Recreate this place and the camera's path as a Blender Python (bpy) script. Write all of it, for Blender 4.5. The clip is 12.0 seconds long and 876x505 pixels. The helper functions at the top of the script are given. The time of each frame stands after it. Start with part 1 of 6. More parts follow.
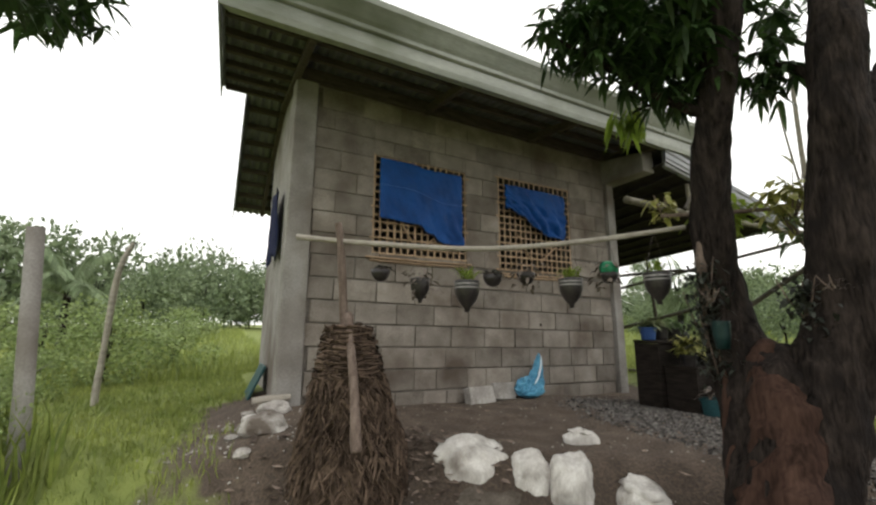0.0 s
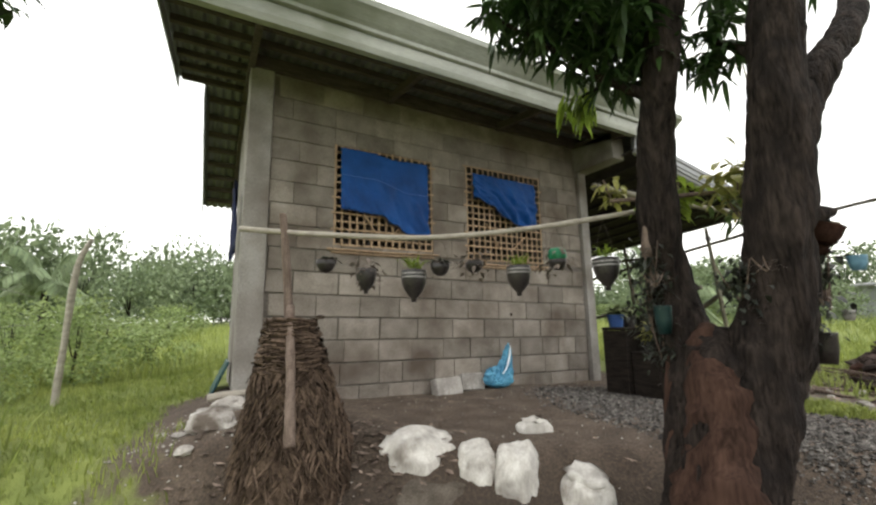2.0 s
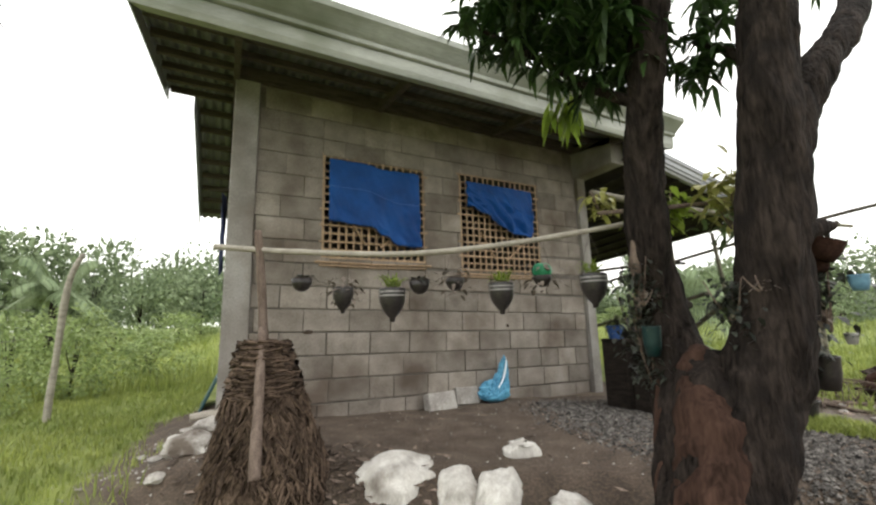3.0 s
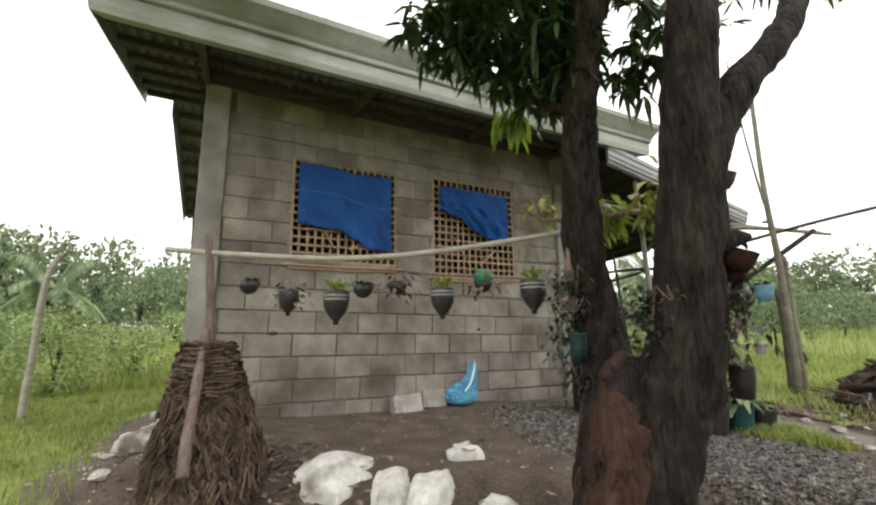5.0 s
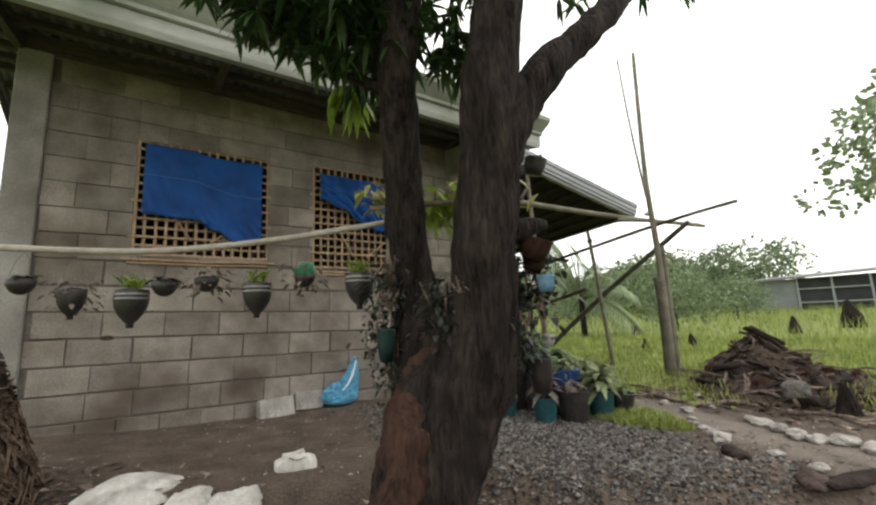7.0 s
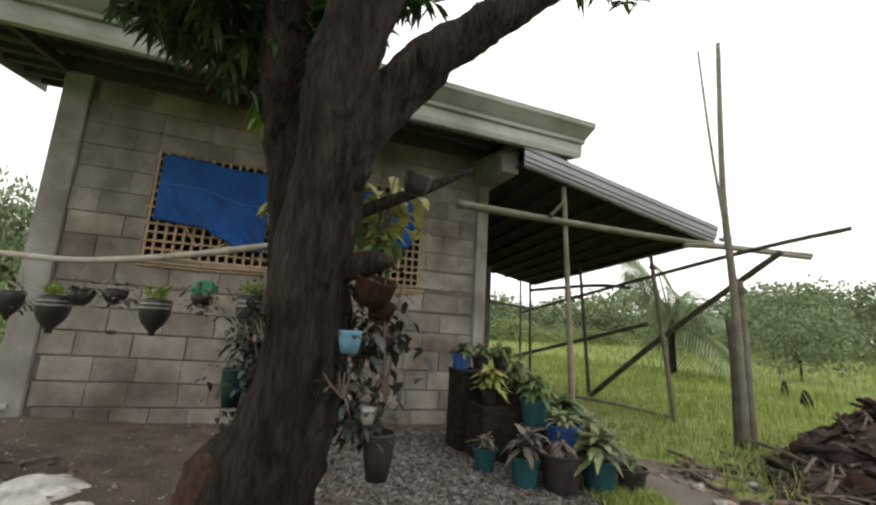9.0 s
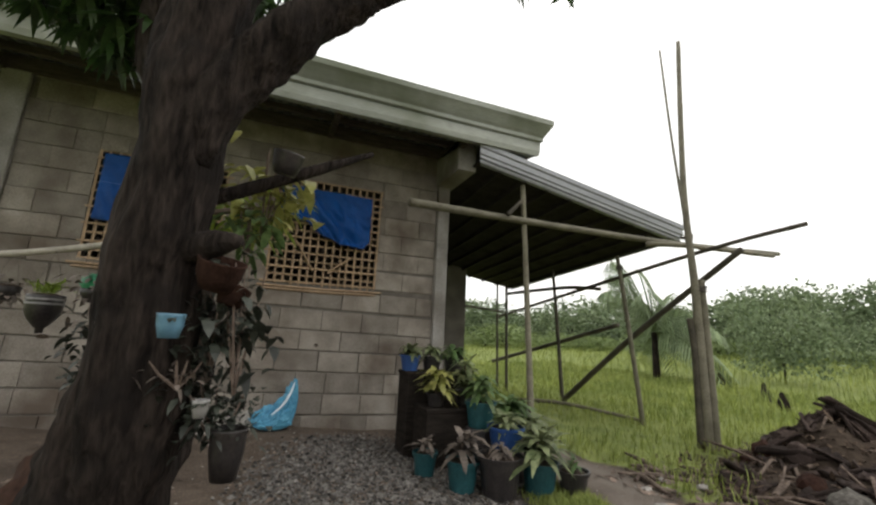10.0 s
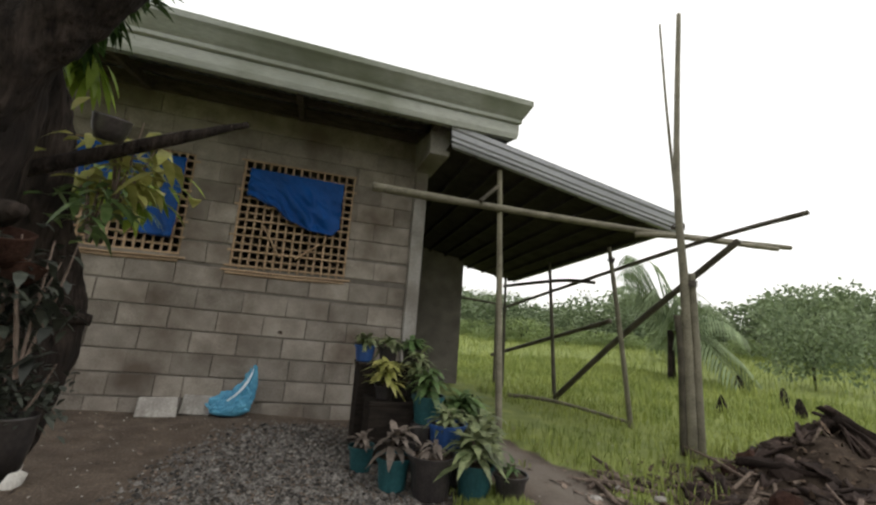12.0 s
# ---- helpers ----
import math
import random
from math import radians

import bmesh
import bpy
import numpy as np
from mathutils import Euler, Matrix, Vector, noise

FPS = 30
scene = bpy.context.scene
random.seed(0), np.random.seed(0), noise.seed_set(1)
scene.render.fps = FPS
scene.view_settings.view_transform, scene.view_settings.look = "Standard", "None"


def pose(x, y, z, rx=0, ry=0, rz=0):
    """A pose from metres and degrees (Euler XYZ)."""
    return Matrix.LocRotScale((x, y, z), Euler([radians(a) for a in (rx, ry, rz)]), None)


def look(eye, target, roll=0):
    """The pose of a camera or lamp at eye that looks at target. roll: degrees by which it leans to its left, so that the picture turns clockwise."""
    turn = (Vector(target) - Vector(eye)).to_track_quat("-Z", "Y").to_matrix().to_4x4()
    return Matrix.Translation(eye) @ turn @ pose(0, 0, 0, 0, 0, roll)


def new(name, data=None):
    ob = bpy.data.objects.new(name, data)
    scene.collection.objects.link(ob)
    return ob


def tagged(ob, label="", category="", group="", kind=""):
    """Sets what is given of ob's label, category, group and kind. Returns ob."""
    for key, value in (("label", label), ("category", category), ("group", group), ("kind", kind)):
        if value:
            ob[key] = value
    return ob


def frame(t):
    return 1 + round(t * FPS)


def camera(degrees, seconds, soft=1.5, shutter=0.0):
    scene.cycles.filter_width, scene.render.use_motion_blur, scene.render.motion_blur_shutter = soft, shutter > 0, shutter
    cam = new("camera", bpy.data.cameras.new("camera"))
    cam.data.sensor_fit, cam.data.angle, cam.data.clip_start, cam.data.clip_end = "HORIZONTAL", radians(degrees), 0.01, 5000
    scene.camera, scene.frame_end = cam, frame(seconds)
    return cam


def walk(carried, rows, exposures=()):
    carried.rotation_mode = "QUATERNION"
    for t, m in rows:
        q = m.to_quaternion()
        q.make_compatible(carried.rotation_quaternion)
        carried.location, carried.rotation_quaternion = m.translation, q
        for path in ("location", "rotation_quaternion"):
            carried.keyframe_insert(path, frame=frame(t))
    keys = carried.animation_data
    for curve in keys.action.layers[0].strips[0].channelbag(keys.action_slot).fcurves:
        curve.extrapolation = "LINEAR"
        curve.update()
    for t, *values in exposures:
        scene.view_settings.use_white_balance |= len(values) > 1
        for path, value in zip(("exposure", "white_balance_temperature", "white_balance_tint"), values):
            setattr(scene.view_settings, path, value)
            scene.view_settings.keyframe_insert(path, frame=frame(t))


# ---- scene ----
cam = camera(94.1, 12.0, soft=2.4)
PATH = [
    (0, (-0.243, -3.619, 0.726), (0.679, -1.881, 1.087), 0.1),
    (0.5, (-0.207, -3.653, 0.727), (0.717, -1.918, 1.095), -0.8),
    (1, (-0.168, -3.72, 0.725), (0.659, -1.936, 1.088), -0.2),
    (1.5, (-0.081, -3.724, 0.714), (0.774, -1.945, 1.039), -0.9),
    (2, (0.029, -3.704, 0.711), (0.983, -1.977, 1.037), -1.1),
    (2.5, (0.133, -3.68, 0.758), (1.063, -1.941, 1.09), -1.4),
    (4.5, (0.439, -3.907, 0.832), (1.331, -2.154, 1.195), -1.5),
    (5, (0.515, -3.913, 0.805), (1.409, -2.159, 1.157), -0.8),
    (5.5, (0.652, -3.966, 0.8), (1.643, -2.281, 1.221), -2.7),
    (6, (0.83, -4.01, 0.79), (1.858, -2.353, 1.231), -1.9),
    (6.5, (1.013, -4.072, 0.816), (2.1, -2.433, 1.184), -0.6),
    (7, (1.171, -4.088, 0.804), (2.296, -2.464, 1.117), -2.5),
    (7.5, (1.382, -4.048, 0.854), (2.406, -2.369, 1.217), 0.9),
    (9.5, (2.384, -4.285, 0.975), (3.05, -2.432, 1.322), 2.6),
    (10, (2.585, -4.292, 0.921), (3.294, -2.463, 1.312), 2.7),
    (10.5, (2.779, -4.328, 0.932), (3.368, -2.44, 1.23), 1.7),
    (11, (2.932, -4.36, 0.978), (3.497, -2.461, 1.25), 1.1),
    (11.5, (3.042, -4.348, 0.938), (3.658, -2.464, 1.206), 1.4),
    (12, (3.207, -4.327, 0.945), (3.789, -2.446, 1.291), 4.3),
]
walk(cam, [(t, look(eye, target, roll)) for t, eye, target, roll in PATH],
     [(0.0, -0.26), (2.5, 0.22), (5.0, 0.26), (5.8, 0.24), (7.0, -0.06), (9.5, -0.30), (10.0, -0.42), (12.0, -0.48)])

# ---- world and light: bright overcast sky ----
world = bpy.data.worlds.new("overcast_sky")
scene.world = world
world.use_nodes = True
wn, wl = world.node_tree.nodes, world.node_tree.links
wn.clear()
w_out = wn.new("ShaderNodeOutputWorld")
w_bg = wn.new("ShaderNodeBackground")
w_sky = wn.new("ShaderNodeTexSky")
w_sky.sky_type = "NISHITA"
w_sky.sun_disc = False
w_sky.sun_elevation, w_sky.sun_rotation = radians(58), radians(60)
w_sky.dust_density, w_sky.air_density = 4.0, 1.0
w_mix = wn.new("ShaderNodeMixRGB")
w_mix.inputs[0].default_value = 0.9
w_mix.inputs[2].default_value = (11.6, 11.5, 11.1, 1)
wl.new(w_sky.outputs[0], w_mix.inputs[1])
wl.new(w_mix.outputs[0], w_bg.inputs[0])
w_bg.inputs[1].default_value = 0.165
wl.new(w_bg.outputs[0], w_out.inputs[0])
sun_data = bpy.data.lights.new("sun", "SUN")
sun_data.energy, sun_data.angle, sun_data.color = 0.8, radians(25), (1.0, 0.97, 0.92)
sun = new("sun", sun_data)
sun.matrix_world = look((6, -4, 10), (0, 1, 0))


# ---- materials ----
def mat(name, c1, c2, scale=8.0, rough=0.85, bump=0.3, fine=60.0, metal=0.0, vary=0.0, dirt=None, stretch=(1, 1, 1), trans=0.0, coords="Object", island=0.0):
    """Two-scale mottled surface between c1 and c2, with fine relief; vary: brightness change from object to object."""
    m = bpy.data.materials.new(name)
    m.use_nodes = True
    nt, ln = m.node_tree.nodes, m.node_tree.links
    b = nt["Principled BSDF"]
    tc = nt.new("ShaderNodeTexCoord")
    mp = nt.new("ShaderNodeMapping")
    mp.inputs["Scale"].default_value = stretch
    if coords == "World":
        geo = nt.new("ShaderNodeNewGeometry")
        ln.new(geo.outputs["Position"], mp.inputs[0])
    else:
        ln.new(tc.outputs["Object"], mp.inputs[0])
    n1, n2 = nt.new("ShaderNodeTexNoise"), nt.new("ShaderNodeTexNoise")
    n1.inputs["Scale"].default_value, n1.inputs["Detail"].default_value = scale, 6
    n2.inputs["Scale"].default_value, n2.inputs["Detail"].default_value = fine, 4
    ln.new(mp.outputs[0], n1.inputs["Vector"])
    ln.new(mp.outputs[0], n2.inputs["Vector"])
    r = nt.new("ShaderNodeValToRGB")
    r.color_ramp.elements[0].position, r.color_ramp.elements[1].position = 0.36, 0.66
    r.color_ramp.elements[0].color, r.color_ramp.elements[1].color = (*c1, 1), (*c2, 1)
    add = nt.new("ShaderNodeMath")
    add.operation = "MULTIPLY_ADD"
    add.inputs[1].default_value = 0.45
    ln.new(n2.outputs[0], add.inputs[0])
    sc = nt.new("ShaderNodeMath")
    sc.operation = "MULTIPLY"
    sc.inputs[1].default_value = 0.55
    ln.new(n1.outputs[0], sc.inputs[0])
    ln.new(sc.outputs[0], add.inputs[2])
    ln.new(add.outputs[0], r.inputs[0])
    col = r.outputs[0]
    if dirt:
        n3 = nt.new("ShaderNodeTexNoise")
        n3.inputs["Scale"].default_value, n3.inputs["Detail"].default_value = scale * 0.35, 8
        geo3 = nt.new("ShaderNodeNewGeometry")
        ln.new(geo3.outputs["Position"], n3.inputs["Vector"])
        r3 = nt.new("ShaderNodeValToRGB")
        r3.color_ramp.elements[0].position, r3.color_ramp.elements[1].position = 0.47, 0.68
        ln.new(n3.outputs[0], r3.inputs[0])
        mx = nt.new("ShaderNodeMixRGB")
        mx.inputs[2].default_value = (*dirt, 1)
        ln.new(r3.outputs[0], mx.inputs[0])
        ln.new(col, mx.inputs[1])
        col = mx.outputs[0]
    if vary or island:
        if vary:
            src = nt.new("ShaderNodeObjectInfo").outputs["Random"]
        else:
            src = nt.new("ShaderNodeNewGeometry").outputs["Random Per Island"]
        mr = nt.new("ShaderNodeMapRange")
        v = vary or island
        mr.inputs["To Min"].default_value, mr.inputs["To Max"].default_value = 1 - v, 1 + v
        ln.new(src, mr.inputs["Value"])
        hs = nt.new("ShaderNodeHueSaturation")
        ln.new(mr.outputs[0], hs.inputs["Value"])
        ln.new(col, hs.inputs["Color"])
        col = hs.outputs[0]
    ln.new(col, b.inputs["Base Color"])
    b.inputs["Roughness"].default_value, b.inputs["Metallic"].default_value = rough, metal
    b.inputs["Specular IOR Level"].default_value = 0.12 if rough >= 0.85 else 0.4
    if trans:
        b.inputs["Transmission Weight"].default_value = 0.0
        tl = nt.new("ShaderNodeBsdfTranslucent")
        ms = nt.new("ShaderNodeMixShader")
        ms.inputs[0].default_value = trans
        ln.new(col, tl.inputs["Color"])
        ln.new(b.outputs[0], ms.inputs[1])
        ln.new(tl.outputs[0], ms.inputs[2])
        ln.new(ms.outputs[0], nt["Material Output"].inputs[0])
    bp = nt.new("ShaderNodeBump")
    bp.inputs["Strength"].default_value, bp.inputs["Distance"].default_value = bump, 0.01
    ln.new(add.outputs[0], bp.inputs["Height"])
    ln.new(bp.outputs[0], b.inputs["Normal"])
    return m


M_BLOCK = mat("concrete_block", (0.165, 0.143, 0.12), (0.32, 0.288, 0.252), 5, 0.95, 0.5, 90, vary=0.2, dirt=(0.115, 0.092, 0.074), coords="World")
M_MORTAR = mat("mortar", (0.09, 0.079, 0.068), (0.19, 0.17, 0.15), 6, 0.95, 0.6, 80)
M_PLASTER = mat("cement_render", (0.21, 0.197, 0.182), (0.37, 0.352, 0.33), 4, 0.95, 0.4, 70, dirt=(0.15, 0.128, 0.108))
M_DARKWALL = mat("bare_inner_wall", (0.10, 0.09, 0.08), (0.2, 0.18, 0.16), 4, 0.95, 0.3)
M_BAMBOO_PALE = mat("pale_bamboo_slat", (0.24, 0.155, 0.09), (0.40, 0.285, 0.18), 9, 0.6, 0.2, 90, vary=0.2)
M_TARP = mat("blue_tarpaulin", (0.0015, 0.036, 0.16), (0.006, 0.085, 0.33), 3.5, 0.5, 0.3, 160)
M_TARP.node_tree.nodes["Principled BSDF"].inputs["Specular IOR Level"].default_value = 0.22
M_TARPHEM = mat("navy_tarpaulin_hem", (0.003, 0.018, 0.075), (0.005, 0.03, 0.13), 7, 0.6, 0.3, 90)
M_TARPSEAM = mat("pale_tarpaulin_seam", (0.05, 0.14, 0.38), (0.10, 0.22, 0.48), 9, 0.6, 0.2, 90)
M_NAVY = mat("navy_cloth", (0.012, 0.016, 0.045), (0.03, 0.035, 0.08), 6, 0.9, 0.3)
M_GUTTER = mat("weathered_galvanised_gutter", (0.26, 0.275, 0.245), (0.42, 0.43, 0.39), 3, 0.6, 0.15, 40, 0.25, dirt=(0.16, 0.175, 0.125), stretch=(0.4, 1, 3))
M_SHEET = mat("galvanised_roof_sheet", (0.13, 0.133, 0.137), (0.22, 0.225, 0.23), 3, 0.55, 0.15, 30, 0.3, stretch=(2, 0.5, 1))
M_SHEETNEW = mat("grey_metal_flashing", (0.24, 0.245, 0.262), (0.36, 0.367, 0.39), 3, 0.5, 0.12, 40, 0.3, stretch=(0.4, 1, 3))
# near-black base colour puts the under-roof shade into ceiling panel and purlins
M_CEIL = mat("shade_dark_soffit", (0.022, 0.019, 0.018), (0.05, 0.044, 0.041), 5, 0.9, 0.2)
M_PURLIN = mat("dark_timber", (0.05, 0.04, 0.034), (0.12, 0.10, 0.085), 6, 0.85, 0.3, 50, stretch=(1, 6, 6))
M_POLE = mat("peeled_grey_pole", (0.26, 0.235, 0.20), (0.46, 0.42, 0.36), 7, 0.75, 0.3, 60, stretch=(0.5, 4, 4))
M_STICK = mat("weathered_stick", (0.09, 0.065, 0.052), (0.24, 0.185, 0.155), 9, 0.9, 0.6, 70, stretch=(4, 4, 0.6))
M_BAMBOO = mat("grey_green_bamboo", (0.10, 0.09, 0.062), (0.23, 0.21, 0.155), 6, 0.65, 0.3, 60, vary=0.2)
M_BAMBOO_DARK = mat("old_dark_bamboo", (0.035, 0.03, 0.022), (0.12, 0.105, 0.075), 6, 0.75, 0.3, 60, vary=0.2)
M_BARK = mat("mango_bark", (0.005, 0.0038, 0.0034), (0.052, 0.040, 0.034), 22, 0.95, 1.0, 75, stretch=(1, 1, 0.20), dirt=(0.016, 0.013, 0.012))
for bark_node in M_BARK.node_tree.nodes:
    if bark_node.type == "BUMP":
        bark_node.inputs["Distance"].default_value = 0.035
M_BARKRED = mat("bare_reddish_wood", (0.022, 0.012, 0.009), (0.085, 0.048, 0.035), 9, 0.9, 0.9, 60, stretch=(1, 1, 0.2))
M_LEAF = mat("mango_leaf", (0.017, 0.038, 0.011), (0.046, 0.088, 0.021), 4, 0.45, 0.1, 30, trans=0.35, island=0.45)
M_LEAFYOUNG = mat("young_mango_leaf", (0.16, 0.24, 0.03), (0.28, 0.36, 0.06), 4, 0.45, 0.1, 30, trans=0.35, island=0.3)
M_LEAFVAR = mat("yellow_croton_leaf", (0.22, 0.24, 0.05), (0.42, 0.39, 0.14), 14, 0.45, 0.1, 40, trans=0.25, island=0.3)
M_LEAFMID = mat("pot_plant_leaf", (0.05, 0.10, 0.03), (0.17, 0.24, 0.09), 6, 0.5, 0.1, 40, trans=0.25, island=0.4)
M_LEAFGREY = mat("pale_variegated_leaf", (0.07, 0.10, 0.04), (0.30, 0.33, 0.17), 16, 0.5, 0.1, 40, trans=0.25, island=0.45)
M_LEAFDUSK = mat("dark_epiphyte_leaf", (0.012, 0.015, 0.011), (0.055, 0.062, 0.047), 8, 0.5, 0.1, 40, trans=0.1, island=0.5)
M_LEAFPINK = mat("pale_pinkish_leaf", (0.07, 0.055, 0.045), (0.22, 0.18, 0.15), 8, 0.6, 0.1, 40, trans=0.15, island=0.35)
# bush and far-tree greens are lightened, with distance haze put into the colour
M_BUSH = mat("bush_leaf", (0.16, 0.225, 0.075), (0.32, 0.39, 0.155), 2, 0.6, 0.1, 20, trans=0.25, island=0.35)
M_BUSHFAR = mat("hazy_far_tree_leaf", (0.125, 0.175, 0.092), (0.27, 0.325, 0.185), 0.5, 0.8, 0.1, 10, trans=0.2, island=0.35)
M_GRASS = mat("grass_blade", (0.12, 0.17, 0.036), (0.37, 0.41, 0.11), 0.8, 0.6, 0.05, 9, trans=0.3, island=0.3, coords="World")
M_STRAW = mat("dry_stalk", (0.035, 0.024, 0.017), (0.14, 0.10, 0.074), 12, 0.95, 0.4, 60, island=0.5)
M_DEBRIS = mat("dead_leaf_litter", (0.055, 0.04, 0.034), (0.30, 0.235, 0.19), 11, 0.95, 0.4, 60, island=0.6)
M_STAND = mat("near_black_plank", (0.010, 0.008, 0.007), (0.035, 0.028, 0.023), 8, 0.9, 0.5, 60, stretch=(1, 1, 5))
M_SHEATH = mat("dead_frond_sheath", (0.016, 0.011, 0.010), (0.085, 0.062, 0.053), 9, 0.9, 0.6, 60, vary=0.45, dirt=(0.03, 0.023, 0.02), stretch=(1, 1, 0.3))
M_SACK = mat("white_woven_sack", (0.46, 0.43, 0.39), (0.74, 0.72, 0.68), 14, 0.8, 0.35, 90, dirt=(0.13, 0.105, 0.085), stretch=(1.6, 1.6, 0.35))
M_SACKDARK = mat("mud_soaked_sack", (0.06, 0.05, 0.04), (0.17, 0.145, 0.12), 9, 0.95, 0.5, 120)
M_BLACKPOT = mat("dark_plastic", (0.012, 0.011, 0.012), (0.045, 0.038, 0.036), 10, 0.35, 0.1, 80, vary=0.25)
M_SILVER = mat("clear_plastic_band", (0.16, 0.155, 0.15), (0.36, 0.35, 0.34), 12, 0.25, 0.15, 60)
M_TEAL = mat("teal_plastic_pot", (0.010, 0.05, 0.058), (0.024, 0.095, 0.105), 6, 0.45, 0.15, 50, vary=0.2)
M_BLUEPOT = mat("blue_plastic_pot", (0.015, 0.05, 0.17), (0.03, 0.085, 0.25), 6, 0.45, 0.15, 50)
M_GREENPLASTIC = mat("bright_green_plastic", (0.01, 0.13, 0.06), (0.02, 0.24, 0.11), 8, 0.3, 0.1, 50)
M_BAG = mat("light_blue_plastic_bag", (0.04, 0.19, 0.33), (0.12, 0.38, 0.54), 7, 0.4, 0.12, 40)
M_BAGWHITE = mat("white_bag_stripe", (0.55, 0.66, 0.72), (0.75, 0.82, 0.85), 7, 0.45, 0.3, 60)
M_STONE = mat("pale_rubble_stone", (0.24, 0.22, 0.20), (0.50, 0.475, 0.44), 7, 0.9, 0.5, 60, vary=0.25)
M_GRAVEL = mat("crushed_gravel", (0.032, 0.029, 0.027), (0.20, 0.186, 0.172), 20, 0.9, 0.3, 90, island=0.75)
M_SOIL = mat("potting_soil", (0.03, 0.022, 0.017), (0.08, 0.06, 0.045), 20, 1.0, 0.6, 90)
M_HUSK = mat("brown_coconut_husk", (0.018, 0.009, 0.007), (0.055, 0.028, 0.02), 16, 0.95, 0.8, 90, vary=0.2)
M_WIRE = mat("rusty_wire", (0.05, 0.04, 0.035), (0.12, 0.10, 0.09), 20, 0.6, 0.2)
M_HUTWALL = mat("hut_grey_wall", (0.17, 0.185, 0.185), (0.25, 0.265, 0.265), 1.5, 0.9, 0.2)
M_HUTDARK = mat("hut_dark_cladding", (0.018, 0.021, 0.021), (0.045, 0.05, 0.05), 2, 0.8, 0.2)
M_WHITEPAINT = mat("white_painted_frame", (0.26, 0.28, 0.28), (0.36, 0.38, 0.38), 5, 0.7, 0.1)


def ground_mat():
    m = bpy.data.materials.new("earth_and_grass")
    m.use_nodes = True
    nt, ln = m.node_tree.nodes, m.node_tree.links
    b = nt["Principled BSDF"]
    geo = nt.new("ShaderNodeNewGeometry")
    at = nt.new("ShaderNodeAttribute")
    at.attribute_name = "turf"

    def ns(s, d=6):
        n = nt.new("ShaderNodeTexNoise")
        n.inputs["Scale"].default_value, n.inputs["Detail"].default_value = s, d
        ln.new(geo.outputs["Position"], n.inputs["Vector"])
        return n.outputs[0]

    def ramp(src, p0, p1, c0, c1):
        r = nt.new("ShaderNodeValToRGB")
        r.color_ramp.elements[0].position, r.color_ramp.elements[1].position = p0, p1
        r.color_ramp.elements[0].color, r.color_ramp.elements[1].color = (*c0, 1), (*c1, 1)
        ln.new(src, r.inputs[0])
        return r.outputs[0]

    n_big, n_mid, n_fine = ns(0.9), ns(5), ns(70, 4)
    soil = ramp(n_mid, 0.35, 0.68, (0.080, 0.058, 0.042), (0.148, 0.112, 0.084))
    grit = ramp(n_fine, 0.42, 0.72, (0.55, 0.55, 0.55), (1.45, 1.4, 1.35))
    mul = nt.new("ShaderNodeMixRGB")
    mul.blend_type = "MULTIPLY"
    mul.inputs[0].default_value = 0.8
    ln.new(soil, mul.inputs[1])
    ln.new(grit, mul.inputs[2])
    # second layer: rotting soil, plus shade put into the colour below the sacks
    for name, tone in (("worn", (0.20, 0.168, 0.14)), ("humus_and_shade", (0.032, 0.024, 0.019))):
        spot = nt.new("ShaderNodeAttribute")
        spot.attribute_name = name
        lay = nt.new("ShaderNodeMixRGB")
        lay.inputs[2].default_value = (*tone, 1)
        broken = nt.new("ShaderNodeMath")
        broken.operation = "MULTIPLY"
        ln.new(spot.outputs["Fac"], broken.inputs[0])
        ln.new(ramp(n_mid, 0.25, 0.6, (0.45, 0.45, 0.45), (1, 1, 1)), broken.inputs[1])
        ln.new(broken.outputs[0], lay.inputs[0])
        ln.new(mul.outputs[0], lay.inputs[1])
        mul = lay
    turf = ramp(n_mid, 0.3, 0.7, (0.13, 0.165, 0.04), (0.25, 0.29, 0.075))
    edge = nt.new("ShaderNodeMath")
    edge.operation = "MULTIPLY_ADD"
    edge.inputs[1].default_value, edge.inputs[2].default_value = 1.0, -0.5
    ln.new(n_mid, edge.inputs[0])
    sm = nt.new("ShaderNodeMath")
    sm.operation = "ADD"
    ln.new(edge.outputs[0], sm.inputs[0])
    ln.new(at.outputs["Fac"], sm.inputs[1])
    fac = ramp(sm.outputs[0], 0.35, 0.65, (0, 0, 0), (1, 1, 1))
    mx = nt.new("ShaderNodeMixRGB")
    ln.new(fac, mx.inputs[0])
    ln.new(mul.outputs[0], mx.inputs[1])
    ln.new(turf, mx.inputs[2])
    ln.new(mx.outputs[0], b.inputs["Base Color"])
    b.inputs["Roughness"].default_value = 0.95
    bp = nt.new("ShaderNodeBump")
    bp.inputs["Strength"].default_value, bp.inputs["Distance"].default_value = 0.7, 0.02
    ln.new(n_fine, bp.inputs["Height"])
    ln.new(bp.outputs[0], b.inputs["Normal"])
    return m


M_GROUND = ground_mat()


